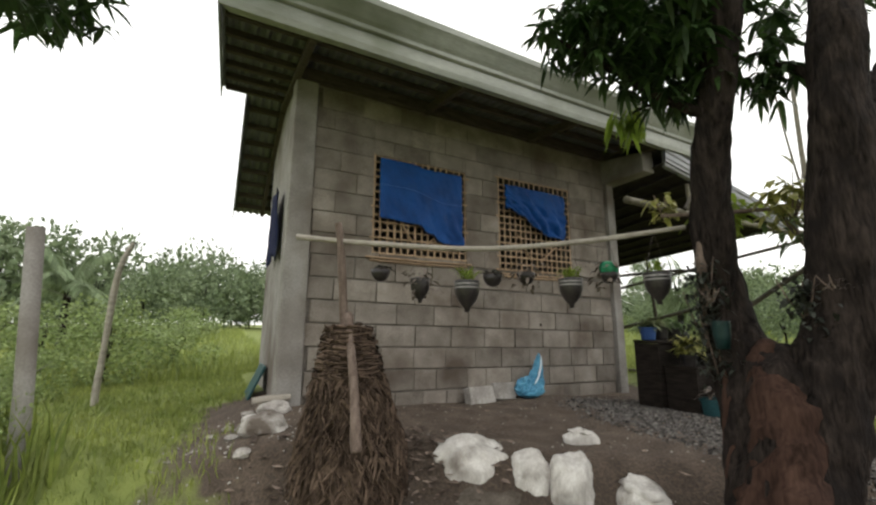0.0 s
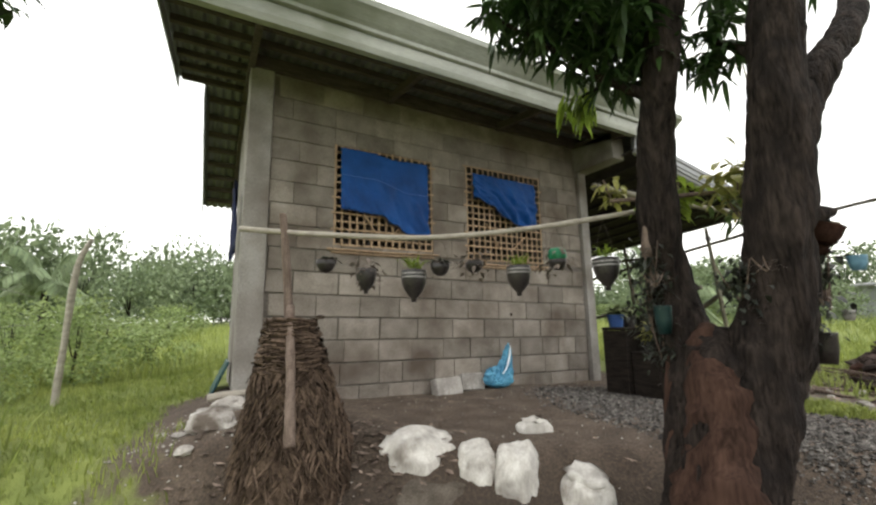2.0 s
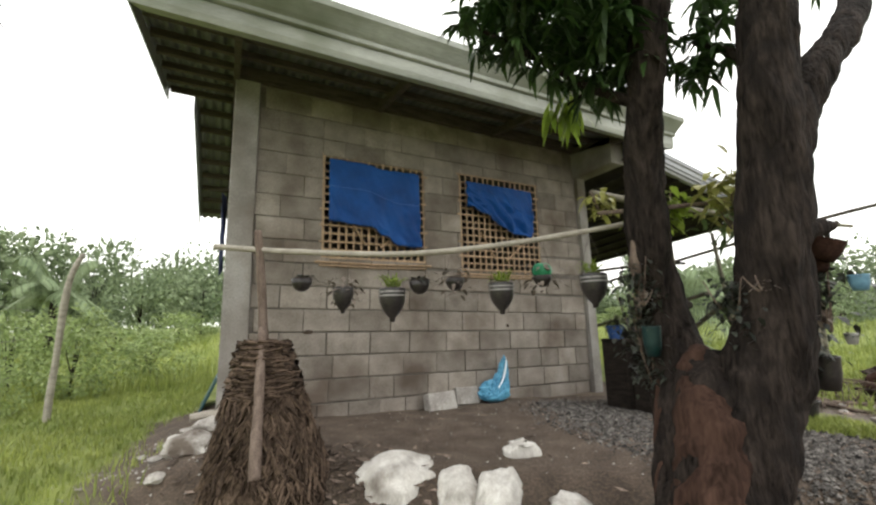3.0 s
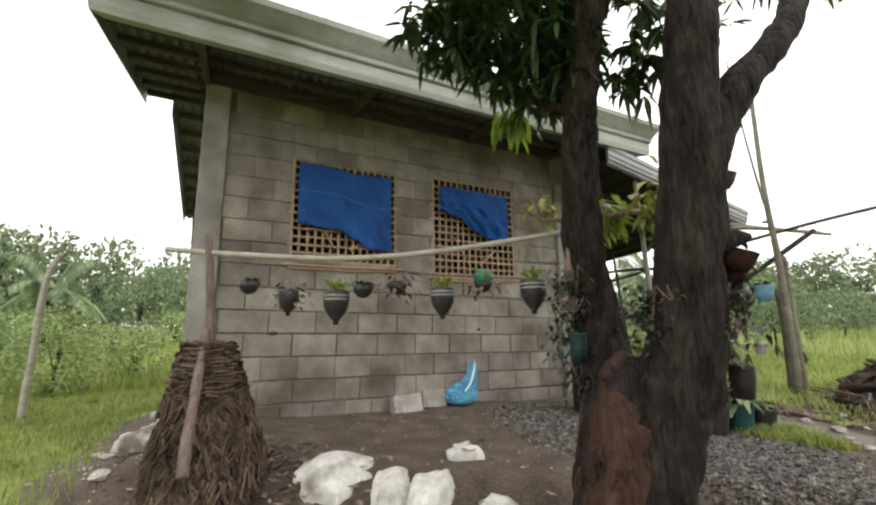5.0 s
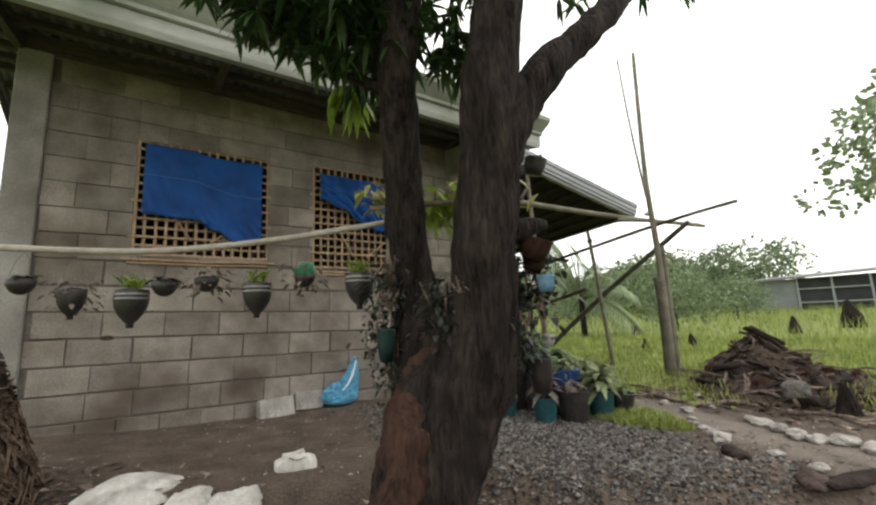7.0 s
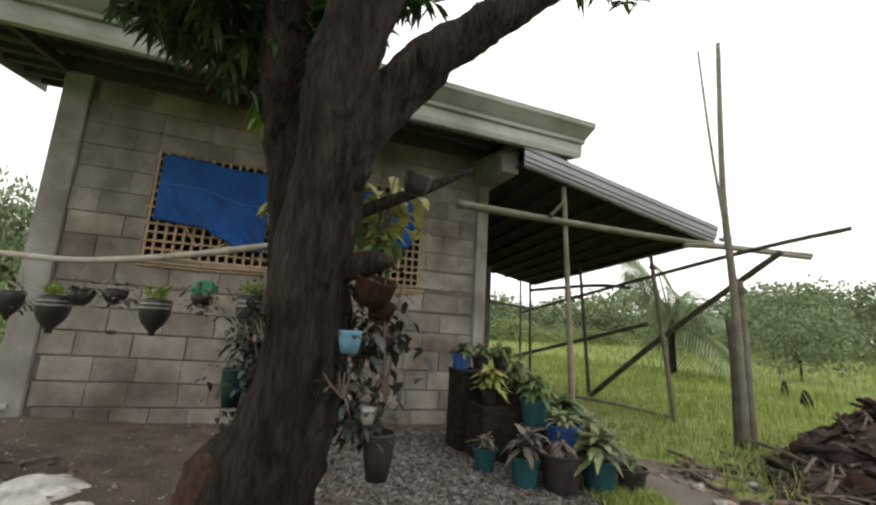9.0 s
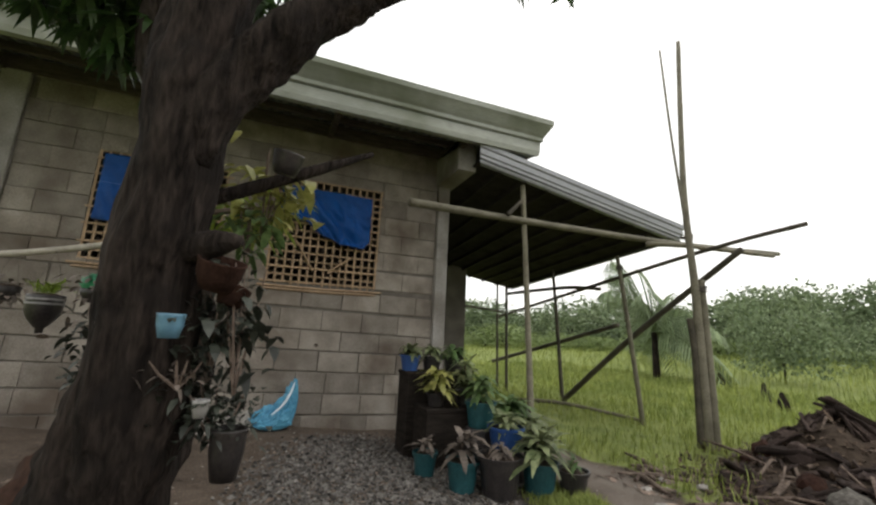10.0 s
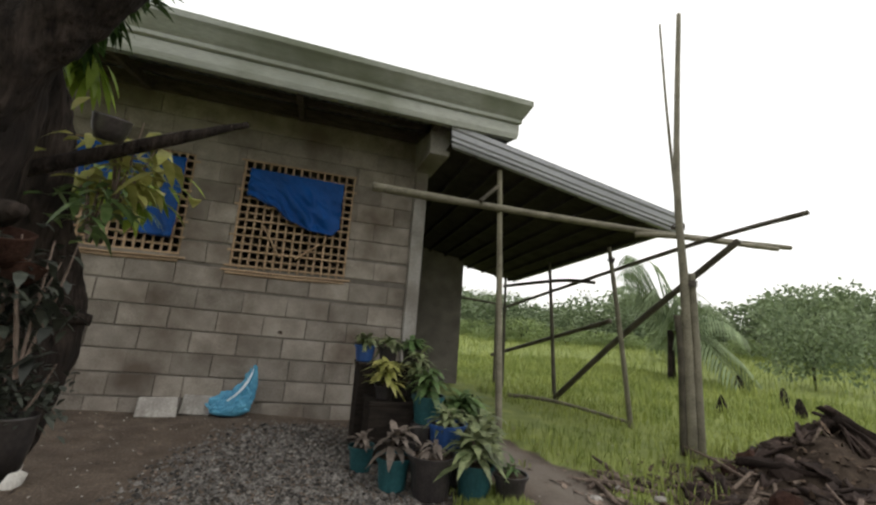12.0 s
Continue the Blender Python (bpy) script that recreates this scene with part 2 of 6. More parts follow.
# ---- mesh helpers ----
def mesh_of(name, bm, material, smooth=False):
    me = bpy.data.meshes.new(name)
    bmesh.ops.recalc_face_normals(bm, faces=bm.faces)
    if smooth:
        for f in bm.faces:
            f.smooth = True
    bm.to_mesh(me)
    bm.free()
    me.materials.append(material)
    return me


def part(name, bm, material, parent=None, label="", smooth=False):
    ob = new(name, mesh_of(name, bm, material, smooth))
    if parent:
        ob.parent = parent
    if label:
        ob["label"] = label
    return ob


def empty(name, loc=(0, 0, 0), **tags):
    e = new(name)
    e.empty_display_size = 0.1
    e.location = loc
    return tagged(e, **tags)


def box(bm, x0, y0, z0, x1, y1, z1, bevel=0.0):
    r = bmesh.ops.create_cube(bm, size=1)
    vs = r["verts"]
    for v in vs:
        v.co = Vector(((x0 + x1) / 2 + v.co.x * (x1 - x0), (y0 + y1) / 2 + v.co.y * (y1 - y0), (z0 + z1) / 2 + v.co.z * (z1 - z0)))
    if bevel:
        es = {e for v in vs for e in v.link_edges}
        bmesh.ops.bevel(bm, geom=list(es), offset=bevel, segments=1, affect="EDGES")
    return bm


def boxes(*bs, bevel=0.0):
    bm = bmesh.new()
    for b in bs:
        box(bm, *b, bevel=bevel)
    return bm


def tube(bm, pts, radii, sides=10, rough=0.0, seed=0.0, cap=True):
    """A round limb through pts, with radii at them; rough: uneven surface."""
    pts = [Vector(p) for p in pts]
    rings = []
    up = Vector((0.37, 0.81, 0.21))
    for i, p in enumerate(pts):
        d = (pts[min(i + 1, len(pts) - 1)] - pts[max(i - 1, 0)]).normalized()
        a = d.cross(up).normalized()
        b = d.cross(a)
        ring = []
        for k in range(sides):
            t = 2 * math.pi * k / sides
            r = radii[i]
            if rough:
                q = p + (a * math.cos(t) + b * math.sin(t)) * r
                r *= 1 + rough * noise.noise(Vector((q.x * 9 + seed, q.y * 9, q.z * 3))) + rough * 0.6 * noise.noise(Vector((q.x * 30, q.y * 30 + seed, q.z * 8))) + rough * 0.5 * abs(noise.noise(Vector((q.x * 48, q.y * 48 + seed, q.z * 5))))
            ring.append(bm.verts.new(p + (a * math.cos(t) + b * math.sin(t)) * r))
        rings.append(ring)
    for r0, r1 in zip(rings, rings[1:]):
        for k in range(sides):
            bm.faces.new((r0[k], r0[(k + 1) % sides], r1[(k + 1) % sides], r1[k]))
    if cap:
        bm.faces.new(rings[0][::-1])
        bm.faces.new(rings[-1])
    return bm


def smooth_path(pts, radii, n=8):
    """Catmull-Rom points between the given ones."""
    P = [Vector(p) for p in pts]
    out, rr = [], []
    for i in range(len(P) - 1):
        p0, p1, p2, p3 = P[max(i - 1, 0)], P[i], P[i + 1], P[min(i + 2, len(P) - 1)]
        for k in range(n):
            t = k / n
            out.append(0.5 * (2 * p1 + (p2 - p0) * t + (2 * p0 - 5 * p1 + 4 * p2 - p3) * t * t + (3 * p1 - p0 - 3 * p2 + p3) * t ** 3))
            rr.append(radii[i] + (radii[i + 1] - radii[i]) * t)
    out.append(P[-1])
    rr.append(radii[-1])
    return out, rr


def lathe(bm, prof, sides=18, c=(0, 0, 0)):
    rings = [[bm.verts.new((c[0] + r * math.cos(2 * math.pi * k / sides), c[1] + r * math.sin(2 * math.pi * k / sides), c[2] + z)) for k in range(sides)] for r, z in prof]
    for r0, r1 in zip(rings, rings[1:]):
        for k in range(sides):
            bm.faces.new((r0[k], r0[(k + 1) % sides], r1[(k + 1) % sides], r1[k]))
    return bm


def leaf(bm, base, way, length, width, droop=0.3, side=None):
    """One pointed leaf of three bent lengths, folded a little along its middle."""
    d = Vector(way).normalized()
    s = d.cross(side or Vector((0, 0, 1)))
    if s.length < 0.05:
        s = Vector((1, 0, 0))
    s.normalize()
    n = s.cross(d)
    p = Vector(base)
    rows = []
    for t, w in ((0.0, 0.12), (0.35, 1.0), (0.7, 0.8), (1.0, 0.04)):
        c = p + d * length * t - Vector((0, 0, 1)) * droop * length * t * t
        rows.append((bm.verts.new(c - s * width * w / 2 + n * 0.12 * width * w), bm.verts.new(c + s * width * w / 2 + n * 0.12 * width * w)))
    for a, b in zip(rows, rows[1:]):
        bm.faces.new((a[0], a[1], b[1], b[0]))


def rnd(a, b):
    return random.uniform(a, b)


# ---- ground ----
def ss(a, b, v):
    t = min(max((v - a) / (b - a), 0), 1)
    return t * t * (3 - 2 * t)


def gz(x, y):
    """Height of the ground: a raised yard before the house, lower lane where one walks."""
    d = 0.51 * (x - 1.07) + 0.86 * (y + 1.60)
    low = -0.52 + 0.16 * ss(1.5, 4.5, x)
    yard = 0.09 * ss(2.0, 0.3, x) - 0.07 * ss(2.6, 4.2, x)
    z = low + (yard - low) * ss(-0.42, 0.12, d)
    z -= 0.16 * ss(0.35, -0.5, x) * ss(-1.6, -0.2, y)
    r = math.hypot(x - 1.5, y)
    z += 0.022 * max(r - 9, 0) * (1 - 0.75 * ss(30, 90, r))
    z += 0.025 * noise.noise(Vector((x * 1.3, y * 1.3, 0))) + 0.010 * noise.noise(Vector((x * 5, y * 5, 3)))
    return z


LANE = [(4.75, -0.5), (5.02, -1.6), (4.9, -2.15), (4.52, -2.9), (4.36, -3.5), (4.3, -5.5)]


def lane_gap(x, y):
    """Distance to the middle of the trodden path."""
    best = 99.0
    for (ax, ay), (bx, by) in zip(LANE, LANE[1:]):
        dx, dy = bx - ax, by - ay
        t = min(max(((x - ax) * dx + (y - ay) * dy) / (dx * dx + dy * dy), 0), 1)
        best = min(best, math.hypot(x - ax - t * dx, y - ay - t * dy))
    return best


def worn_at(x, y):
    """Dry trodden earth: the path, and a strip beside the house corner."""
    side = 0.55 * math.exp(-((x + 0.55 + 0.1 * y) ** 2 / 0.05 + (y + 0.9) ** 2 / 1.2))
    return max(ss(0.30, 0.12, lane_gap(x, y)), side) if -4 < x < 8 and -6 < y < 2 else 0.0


def humus_shade_at(x, y):
    """Dark rotting ground round the debris heap; mud and painted-in shade under the sacks."""
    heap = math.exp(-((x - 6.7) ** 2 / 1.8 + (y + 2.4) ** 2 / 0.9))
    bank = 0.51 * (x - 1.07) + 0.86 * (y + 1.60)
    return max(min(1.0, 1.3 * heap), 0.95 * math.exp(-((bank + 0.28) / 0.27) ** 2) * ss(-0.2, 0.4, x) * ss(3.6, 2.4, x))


def turf_at(x, y):
    """1 where grass grows, 0 on bare earth."""
    if x < 0.6:
        g = ss(0.12, -0.30, x + 0.10 * (y + 1.5)) * (1 - 0.85 * math.exp(-((x + 0.28) ** 2 / 0.06 + (y + 0.35) ** 2 / 0.40)))
        g = max(g, ss(0.6, 1.4, y))
    else:
        g = max(0.85 * ss(3.7, 4.5, x + 0.5 * y) * ss(4.6, 5.2, x), ss(5.6, 6.3, x + 0.5 * y), ss(3.2, 4.2, y))
        g = max(g, 0.95 * math.exp(-((x - 4.38) ** 2 / 0.06 + (y + 2.15) ** 2 / 0.22)))
        g = min(g, ss(0.2, 0.42, lane_gap(x, y)), 1 - 0.8 * humus_shade_at(x, y))
    if x < 0.6:
        g = min(g, 1 - 0.9 * worn_at(x, y))
    return g


def axis(a, b, step, far):
    v = list(np.arange(a, b, step))
    s = step
    while v[-1] < far:
        s *= 1.22
        v.append(v[-1] + s)
    s = step
    while v[0] > -far:
        s *= 1.22
        v.insert(0, v[0] - s)
    return v


gx, gy = axis(-3, 8.5, 0.1, 900), axis(-5, 4, 0.1, 900)
g_verts = [(x, y, gz(x, y)) for y in gy for x in gx]
nx = len(gx)
g_faces = [(j * nx + i, j * nx + i + 1, (j + 1) * nx + i + 1, (j + 1) * nx + i) for j in range(len(gy) - 1) for i in range(nx - 1)]
g_me = bpy.data.meshes.new("ground")
g_me.from_pydata(g_verts, [], g_faces)
g_at = g_me.attributes.new("turf", "FLOAT", "POINT")
g_at.data.foreach_set("value", [turf_at(v[0], v[1]) for v in g_verts])
for at_name, at_fn in (("worn", worn_at), ("humus_and_shade", humus_shade_at)):
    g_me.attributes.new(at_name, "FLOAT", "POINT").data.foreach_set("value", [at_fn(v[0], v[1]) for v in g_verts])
for p in g_me.polygons:
    p.use_smooth = True
g_me.materials.append(M_GROUND)
tagged(new("ground", g_me), "bare brown earth yard running into green grass field", "ground", kind="structure")

# ---- house: block wall, pillars, inner room ----
W1 = (0.97, 1.42, 2.02, 2.40)
W2 = (2.45, 1.36, 3.55, 2.43)
XL, XR, TOP = 0.40, 4.21, 3.12


def wall_strips(y0, y1):
    return boxes((XL, y0, -0.4, XR, y1, W2[1]), (XL, y0, W2[3], XR, y1, TOP), (XL, y0, W2[1], W1[0], y1, W2[3]), (W1[2], y0, W2[1], W2[0], y1, W2[3]),
                 (W2[2], y0, W2[1], XR, y1, W2[3]), (W1[0], y0, W2[1], W1[2], y1, W1[1]), (W1[0], y0, W1[3], W1[2], y1, W2[3]))


wall_front = tagged(part("wall_front", wall_strips(0.012, 0.15), M_MORTAR), "grey hollow-block wall with rough mortar joints", "wall", kind="structure")
wall_left = part("wall_left", boxes((0.225, 0.18, -0.4, 0.38, 1.8, 3.1), (0.35, 1.8, -0.4, 0.5, 2.7, 2.95)), M_PLASTER)
tagged(wall_left, "pale cement-rendered side wall", "wall", kind="structure")
wall_right = tagged(part("wall_right", boxes((4.21, 0.16, -0.4, 4.35, 2.7, 3.1)), M_MORTAR), "grey block side wall under the carport", "wall", kind="structure")
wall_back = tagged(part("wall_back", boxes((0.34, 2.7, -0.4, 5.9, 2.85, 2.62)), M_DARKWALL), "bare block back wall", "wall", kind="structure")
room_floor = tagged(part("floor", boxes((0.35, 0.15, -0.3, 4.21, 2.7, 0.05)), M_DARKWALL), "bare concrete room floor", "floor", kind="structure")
pillar_left = tagged(part("pillar", boxes((0.2, -0.03, -0.5, 0.4, 0.18, 3.02), bevel=0.008), M_PLASTER), "rough cast concrete corner pillar", "pillar", kind="structure")
pillar_right = tagged(part("pillar", boxes((4.21, -0.05, -0.5, 4.35, 0.16, 2.95), bevel=0.008), M_PLASTER), "slim cast concrete corner pillar", "pillar", kind="structure")
tagged(part("beam", boxes((4.19, -0.62, 2.62, 4.40, 0.1, 2.96), bevel=0.006), M_PLASTER), "dark concrete bracket beam under the eave", "beam", kind="structure")


def bamboo_pole(name, pts, r0, r1, material, label, category="pole", node=0.28, sides=10, group=""):
    P, R = smooth_path(pts, [r0 + (r1 - r0) * i / (len(pts) - 1) for i in range(len(pts))], 10)
    bm = bmesh.new()
    acc = 0
    for i in range(len(P)):
        if i:
            acc += (P[i] - P[i - 1]).length
        R[i] *= 1.0 + 0.12 * (1 if (acc % node) < 0.03 else 0)
    tube(bm, P, R, sides, 0.08, pts[0][0])
    return tagged(part(name, bm, material, smooth=True), label, category, group)


def lattice(win, label):
    x0, z0, x1, z1 = win
    thing = empty("window_lattice", ((x0 + x1) / 2, 0, z0), label=label, category="window", group="lattice windows")
    bmv, bmh = bmesh.new(), bmesh.new()
    box(bmv, -0.011, -0.004, 0, 0.011, 0.004, z1 - z0 + 0.04, 0.002)
    box(bmh, 0, -0.004, -0.010, x1 - x0 + 0.05, 0.004, 0.010, 0.002)
    mv, mh = mesh_of("slat", bmv, M_BAMBOO_PALE), mesh_of("slat", bmh, M_BAMBOO_PALE)
    nv, nh = round((x1 - x0) / 0.077), round((z1 - z0) / 0.076)
    for i in range(nv + 1):
        o = new("slat", mv)
        o.parent = thing
        o.location = (x0 + 0.01 + (x1 - x0 - 0.02) * i / nv + rnd(-0.004, 0.004) - (x0 + x1) / 2, 0.012, -0.02 + rnd(-0.01, 0.01))
        o.rotation_euler = (0, radians(rnd(-0.5, 0.5)), 0)
    for i in range(nh + 1):
        o = new("slat", mh)
        o.parent = thing
        o.location = (x0 - 0.025 + rnd(-0.02, 0.02) - (x0 + x1) / 2, 0.021 if i % 2 else 0.003, (z1 - z0) * i / nh + rnd(-0.003, 0.003))
        o.rotation_euler = (0, radians(rnd(-0.5, 0.5)), 0)
    for z, lo, hi in ((-0.045, -0.06, 0.06), (-0.075, -0.02, 0.0)):
        bm = bmesh.new()
        tube(bm, [(x0 - (x0 + x1) / 2 + lo, -0.006, z), (0, -0.01, z - 0.008), (x1 - (x0 + x1) / 2 + hi, -0.006, z + 0.003)], [0.011, 0.012, 0.010], 8)
        part("sill_stick", bm, M_BAMBOO_PALE, thing)
    for sx in (-0.13, 0.16):
        bm = bmesh.new()
        tube(bm, [(sx - 0.16, -0.004, 0.42), (sx + 0.02, -0.006, 0.13)] if sx < 0 else [(sx + 0.1, -0.004, 0.30), (sx - 0.12, -0.006, 0.12)], [0.009, 0.009], 6)
        part("brace", bm, M_BAMBOO_PALE, thing)
    return thing


window_1 = lattice(W1, "pale bamboo lattice window half covered by tarpaulin")
window_2 = lattice(W2, "pale woven bamboo lattice window in block wall")


def tarp(name, x0, x1, top, bottom, material, label, seed, seam_line=False, crumple=1.0):
    """A hanging sheet; top and bottom give its edge heights across the width (0..1)."""
    bm = bmesh.new()
    n, m = 44, 34
    g = []
    for i in range(n + 1):
        u = i / n
        col = []
        for j in range(m + 1):
            v = j / m
            z = top(u) + (bottom(u) - top(u)) * v
            x = x0 + (x1 - x0) * u
            f = v ** 1.4
            y = -0.024 - crumple * 0.030 * abs(noise.noise(Vector((u * 5 + seed, v * 2.5 - u * 4, 0)))) * (0.4 + 2.2 * f) - crumple * 0.020 * (0.3 + f) * abs(noise.noise(Vector((u * 9 - v * 7, v * 4 + u * 3, seed)))) - 0.010 * noise.noise(Vector((x * 16, z * 16, seed)))
            col.append(bm.verts.new((x, y, z)))
        g.append(col)
    for i in range(n):
        for j in range(m):
            bm.faces.new((g[i][j], g[i + 1][j], g[i + 1][j + 1], g[i][j + 1]))
    edge = [col[-1].co + Vector((0, -0.003, 0)) for col in g]
    seam = [col[15].co + Vector((0, -0.003, 0)) for col in g]
    thing = empty(name, (0, 0, 0), label=label, category="tarpaulin", group="blue tarpaulins")
    ob = part("sheet", bm, material, thing, smooth=True)
    ob.modifiers.new("thickness", "SOLIDIFY").thickness = 0.002
    bm = bmesh.new()
    tube(bm, edge, [0.005 + 0.006 * abs(noise.noise(p * 9)) for p in edge], 6)
    part("hem", bm, M_TARPHEM, ob, "dark rolled lower edge", smooth=True)
    if seam_line:
        bm = bmesh.new()
        tube(bm, seam, [0.0022] * len(seam), 5)
        part("seam", bm, M_TARPSEAM, ob, "pale fold line across the sheet")
    return thing


def interp(*kv):
    def f(u):
        for (a, b), (c, d) in zip(kv, kv[1:]):
            if u <= c:
                return b + (d - b) * ss(0, 1, (u - a) / (c - a))
        return kv[-1][1]
    return f


tarp("tarpaulin", 1.025, 1.95, interp((0, 2.365), (0.35, 2.365), (0.6, 2.33), (1, 2.34)), interp((0, 1.755), (0.4, 1.735), (0.6, 1.65), (0.75, 1.56), (1, 1.555)), M_TARP, "bright blue tarpaulin sheet hung over lattice window", 2.0, True)
tarp("tarpaulin", 2.52, 3.44, interp((0, 2.35), (1, 2.335)), interp((0, 2.06), (0.25, 1.99), (0.5, 1.84), (0.75, 1.77), (0.92, 1.76), (1, 1.84)), M_TARP, "crumpled blue tarpaulin slipped aside on lattice window", 7.0, crumple=1.9)

# navy cloth on the side wall
bm = bmesh.new()
for i in range(13):
    for j in range(9):
        bm.verts.new((0.165 + 0.02 * math.sin(j * 1.3 + i * 0.4), 0.42 + 0.55 * j / 8, 1.45 + 0.6 * i / 12 - 0.12 * abs(j - 4) / 4 * (1 - i / 12)))
bm.verts.ensure_lookup_table()
for i in range(12):
    for j in range(8):
        bm.faces.new((bm.verts[i * 9 + j], bm.verts[i * 9 + j + 1], bm.verts[i * 9 + j + 10], bm.verts[i * 9 + j + 9]))
cloth = tagged(part("cloth", bm, M_NAVY, smooth=True), "dark navy cloth hung over side wall opening", "cloth")
cloth.modifiers.new("thickness", "SOLIDIFY").thickness = 0.004

# ---- roof ----
RX0, RX1 = -0.42, 5.02
EAVE_Y, EAVE_Z, RIDGE_Y = -0.86, 2.875, 1.0
SL = 0.17


def roof_slab(name, corners, thick, material, label, kind="structure", category="roof"):
    """A sheet through four corners (in turn), thick downwards."""
    bm = bmesh.new()
    t = [bm.verts.new(c) for c in corners]
    b = [bm.verts.new((c[0], c[1], c[2] - thick)) for c in corners]
    bm.faces.new(t)
    bm.faces.new(b[::-1])
    for i in range(4):
        bm.faces.new((t[i], t[(i + 1) % 4], b[(i + 1) % 4], b[i]))
    return tagged(part(name, bm, material), label, category, kind=kind)


def corrugated(x0, x1, y0, y1, zf, pitch=0.09, amp=0.012):
    bm = bmesh.new()
    n = int((x1 - x0) / pitch * 4)
    prev = None
    for i in range(n + 1):
        x = x0 + (x1 - x0) * i / n
        o = amp * (1 if i % 4 in (0, 1) else -1)
        cur = [bm.verts.new((x, y, zf(x, y) + o)) for y in (y0, y1)] + [bm.verts.new((x, y, zf(x, y) + o - 0.004)) for y in (y1, y0)]
        if prev:
            for k in range(4):
                bm.faces.new((prev[k], cur[k], cur[(k + 1) % 4], prev[(k + 1) % 4]))
        prev = cur
    return bm


def z_front(x, y):
    return EAVE_Z + 0.10 + SL * (y - EAVE_Y)


def z_rear(x, y):
    return z_front(x, RIDGE_Y) - 0.02 - 0.36 * (y - RIDGE_Y)


roof = empty("roof", (0, 0, 0), label="low galvanised sheet roof over block house", category="roof", kind="structure")
part("roof_sheet", corrugated(RX0, RX1, EAVE_Y + 0.02, RIDGE_Y + 0.05, z_front), M_SHEET, roof)
part("roof_sheet", corrugated(RX0 + 0.24, RX1 - 0.1, RIDGE_Y - 0.05, 3.2, z_rear), M_SHEET, roof)
for k in range(6):
    y = -0.62 + 0.30 * k
    part("purlin", boxes((RX0 + 0.03, y - 0.02, z_front(0, y) - 0.075, RX1 - 0.03, y + 0.02, z_front(0, y) - 0.016)), M_PURLIN, roof)
for k in range(8):
    y = 1.15 + 0.26 * k
    part("purlin", boxes((RX0 + 0.28, y - 0.02, z_rear(0, y) - 0.075, RX1 - 0.15, y + 0.02, z_rear(0, y) - 0.016)), M_PURLIN, roof)
# rafters along the slope and verge boards
for x in (0.18, 1.5, 2.9, 4.19):
    bm = bmesh.new()
    for y0, y1, f in ((EAVE_Y + 0.06, RIDGE_Y, z_front), (RIDGE_Y, 3.0, z_rear)):
        vs = [bm.verts.new((xx, y, f(0, y) + dz)) for xx in (x, x + 0.05) for y in (y0, y1) for dz in (-0.16, -0.078)]
        for q in ((0, 1, 3, 2), (4, 5, 7, 6), (0, 1, 5, 4), (2, 3, 7, 6), (1, 3, 7, 5), (0, 2, 6, 4)):
            bm.faces.new([vs[i] for i in q])
    part("rafter", bm, M_PURLIN, roof)
for x, y0, y1, f in ((RX0 - 0.012, EAVE_Y + 0.02, RIDGE_Y + 0.05, z_front), (RX0 + 0.228, RIDGE_Y + 0.06, 3.2, z_rear), (RX1, EAVE_Y + 0.02, RIDGE_Y, z_front)):
    bm = bmesh.new()
    vs = [bm.verts.new((xx, y, f(0, y) + dz)) for xx in (x, x + 0.011) for y in (y0, y1) for dz in (-0.12, 0.03)]
    for q in ((0, 1, 3, 2), (4, 5, 7, 6), (0, 1, 5, 4), (2, 3, 7, 6), (1, 3, 7, 5), (0, 2, 6, 4)):
        bm.faces.new([vs[i] for i in q])
    part("verge_board", bm, M_GUTTER, roof)

# moulded gutter along the front eave
G_PROF = [(0.06, 0.0), (0.0, 0.0), (-0.012, 0.05), (-0.012, 0.15), (-0.035, 0.165), (-0.035, 0.20), (-0.055, 0.23), (-0.095, 0.30), (-0.115, 0.33), (-0.115, 0.385), (-0.09, 0.385), (-0.06, 0.30), (0.06, 0.16)]


def moulding(x0, x1, prof, y, z, mitre, zslope=0.0):
    bm = bmesh.new()
    n = 28
    rings = []
    for i in range(n + 1):
        u = i / n
        ring = []
        for dy, dz in prof:
            out = -dy * mitre
            x = x0 - out + (x1 - x0 + 2 * out) * u
            ring.append(bm.verts.new((x, y + dy, z + dz + zslope * (x - x0) + 0.006 * noise.noise(Vector((x * 0.9, dz * 3, 5))))))
        rings.append(ring)
    k = len(prof)
    for a, b in zip(rings, rings[1:]):
        for i in range(k):
            bm.faces.new((a[i], a[(i + 1) % k], b[(i + 1) % k], b[i]))
    bm.faces.new(rings[0][::-1])
    bm.faces.new(rings[-1])
    return bm


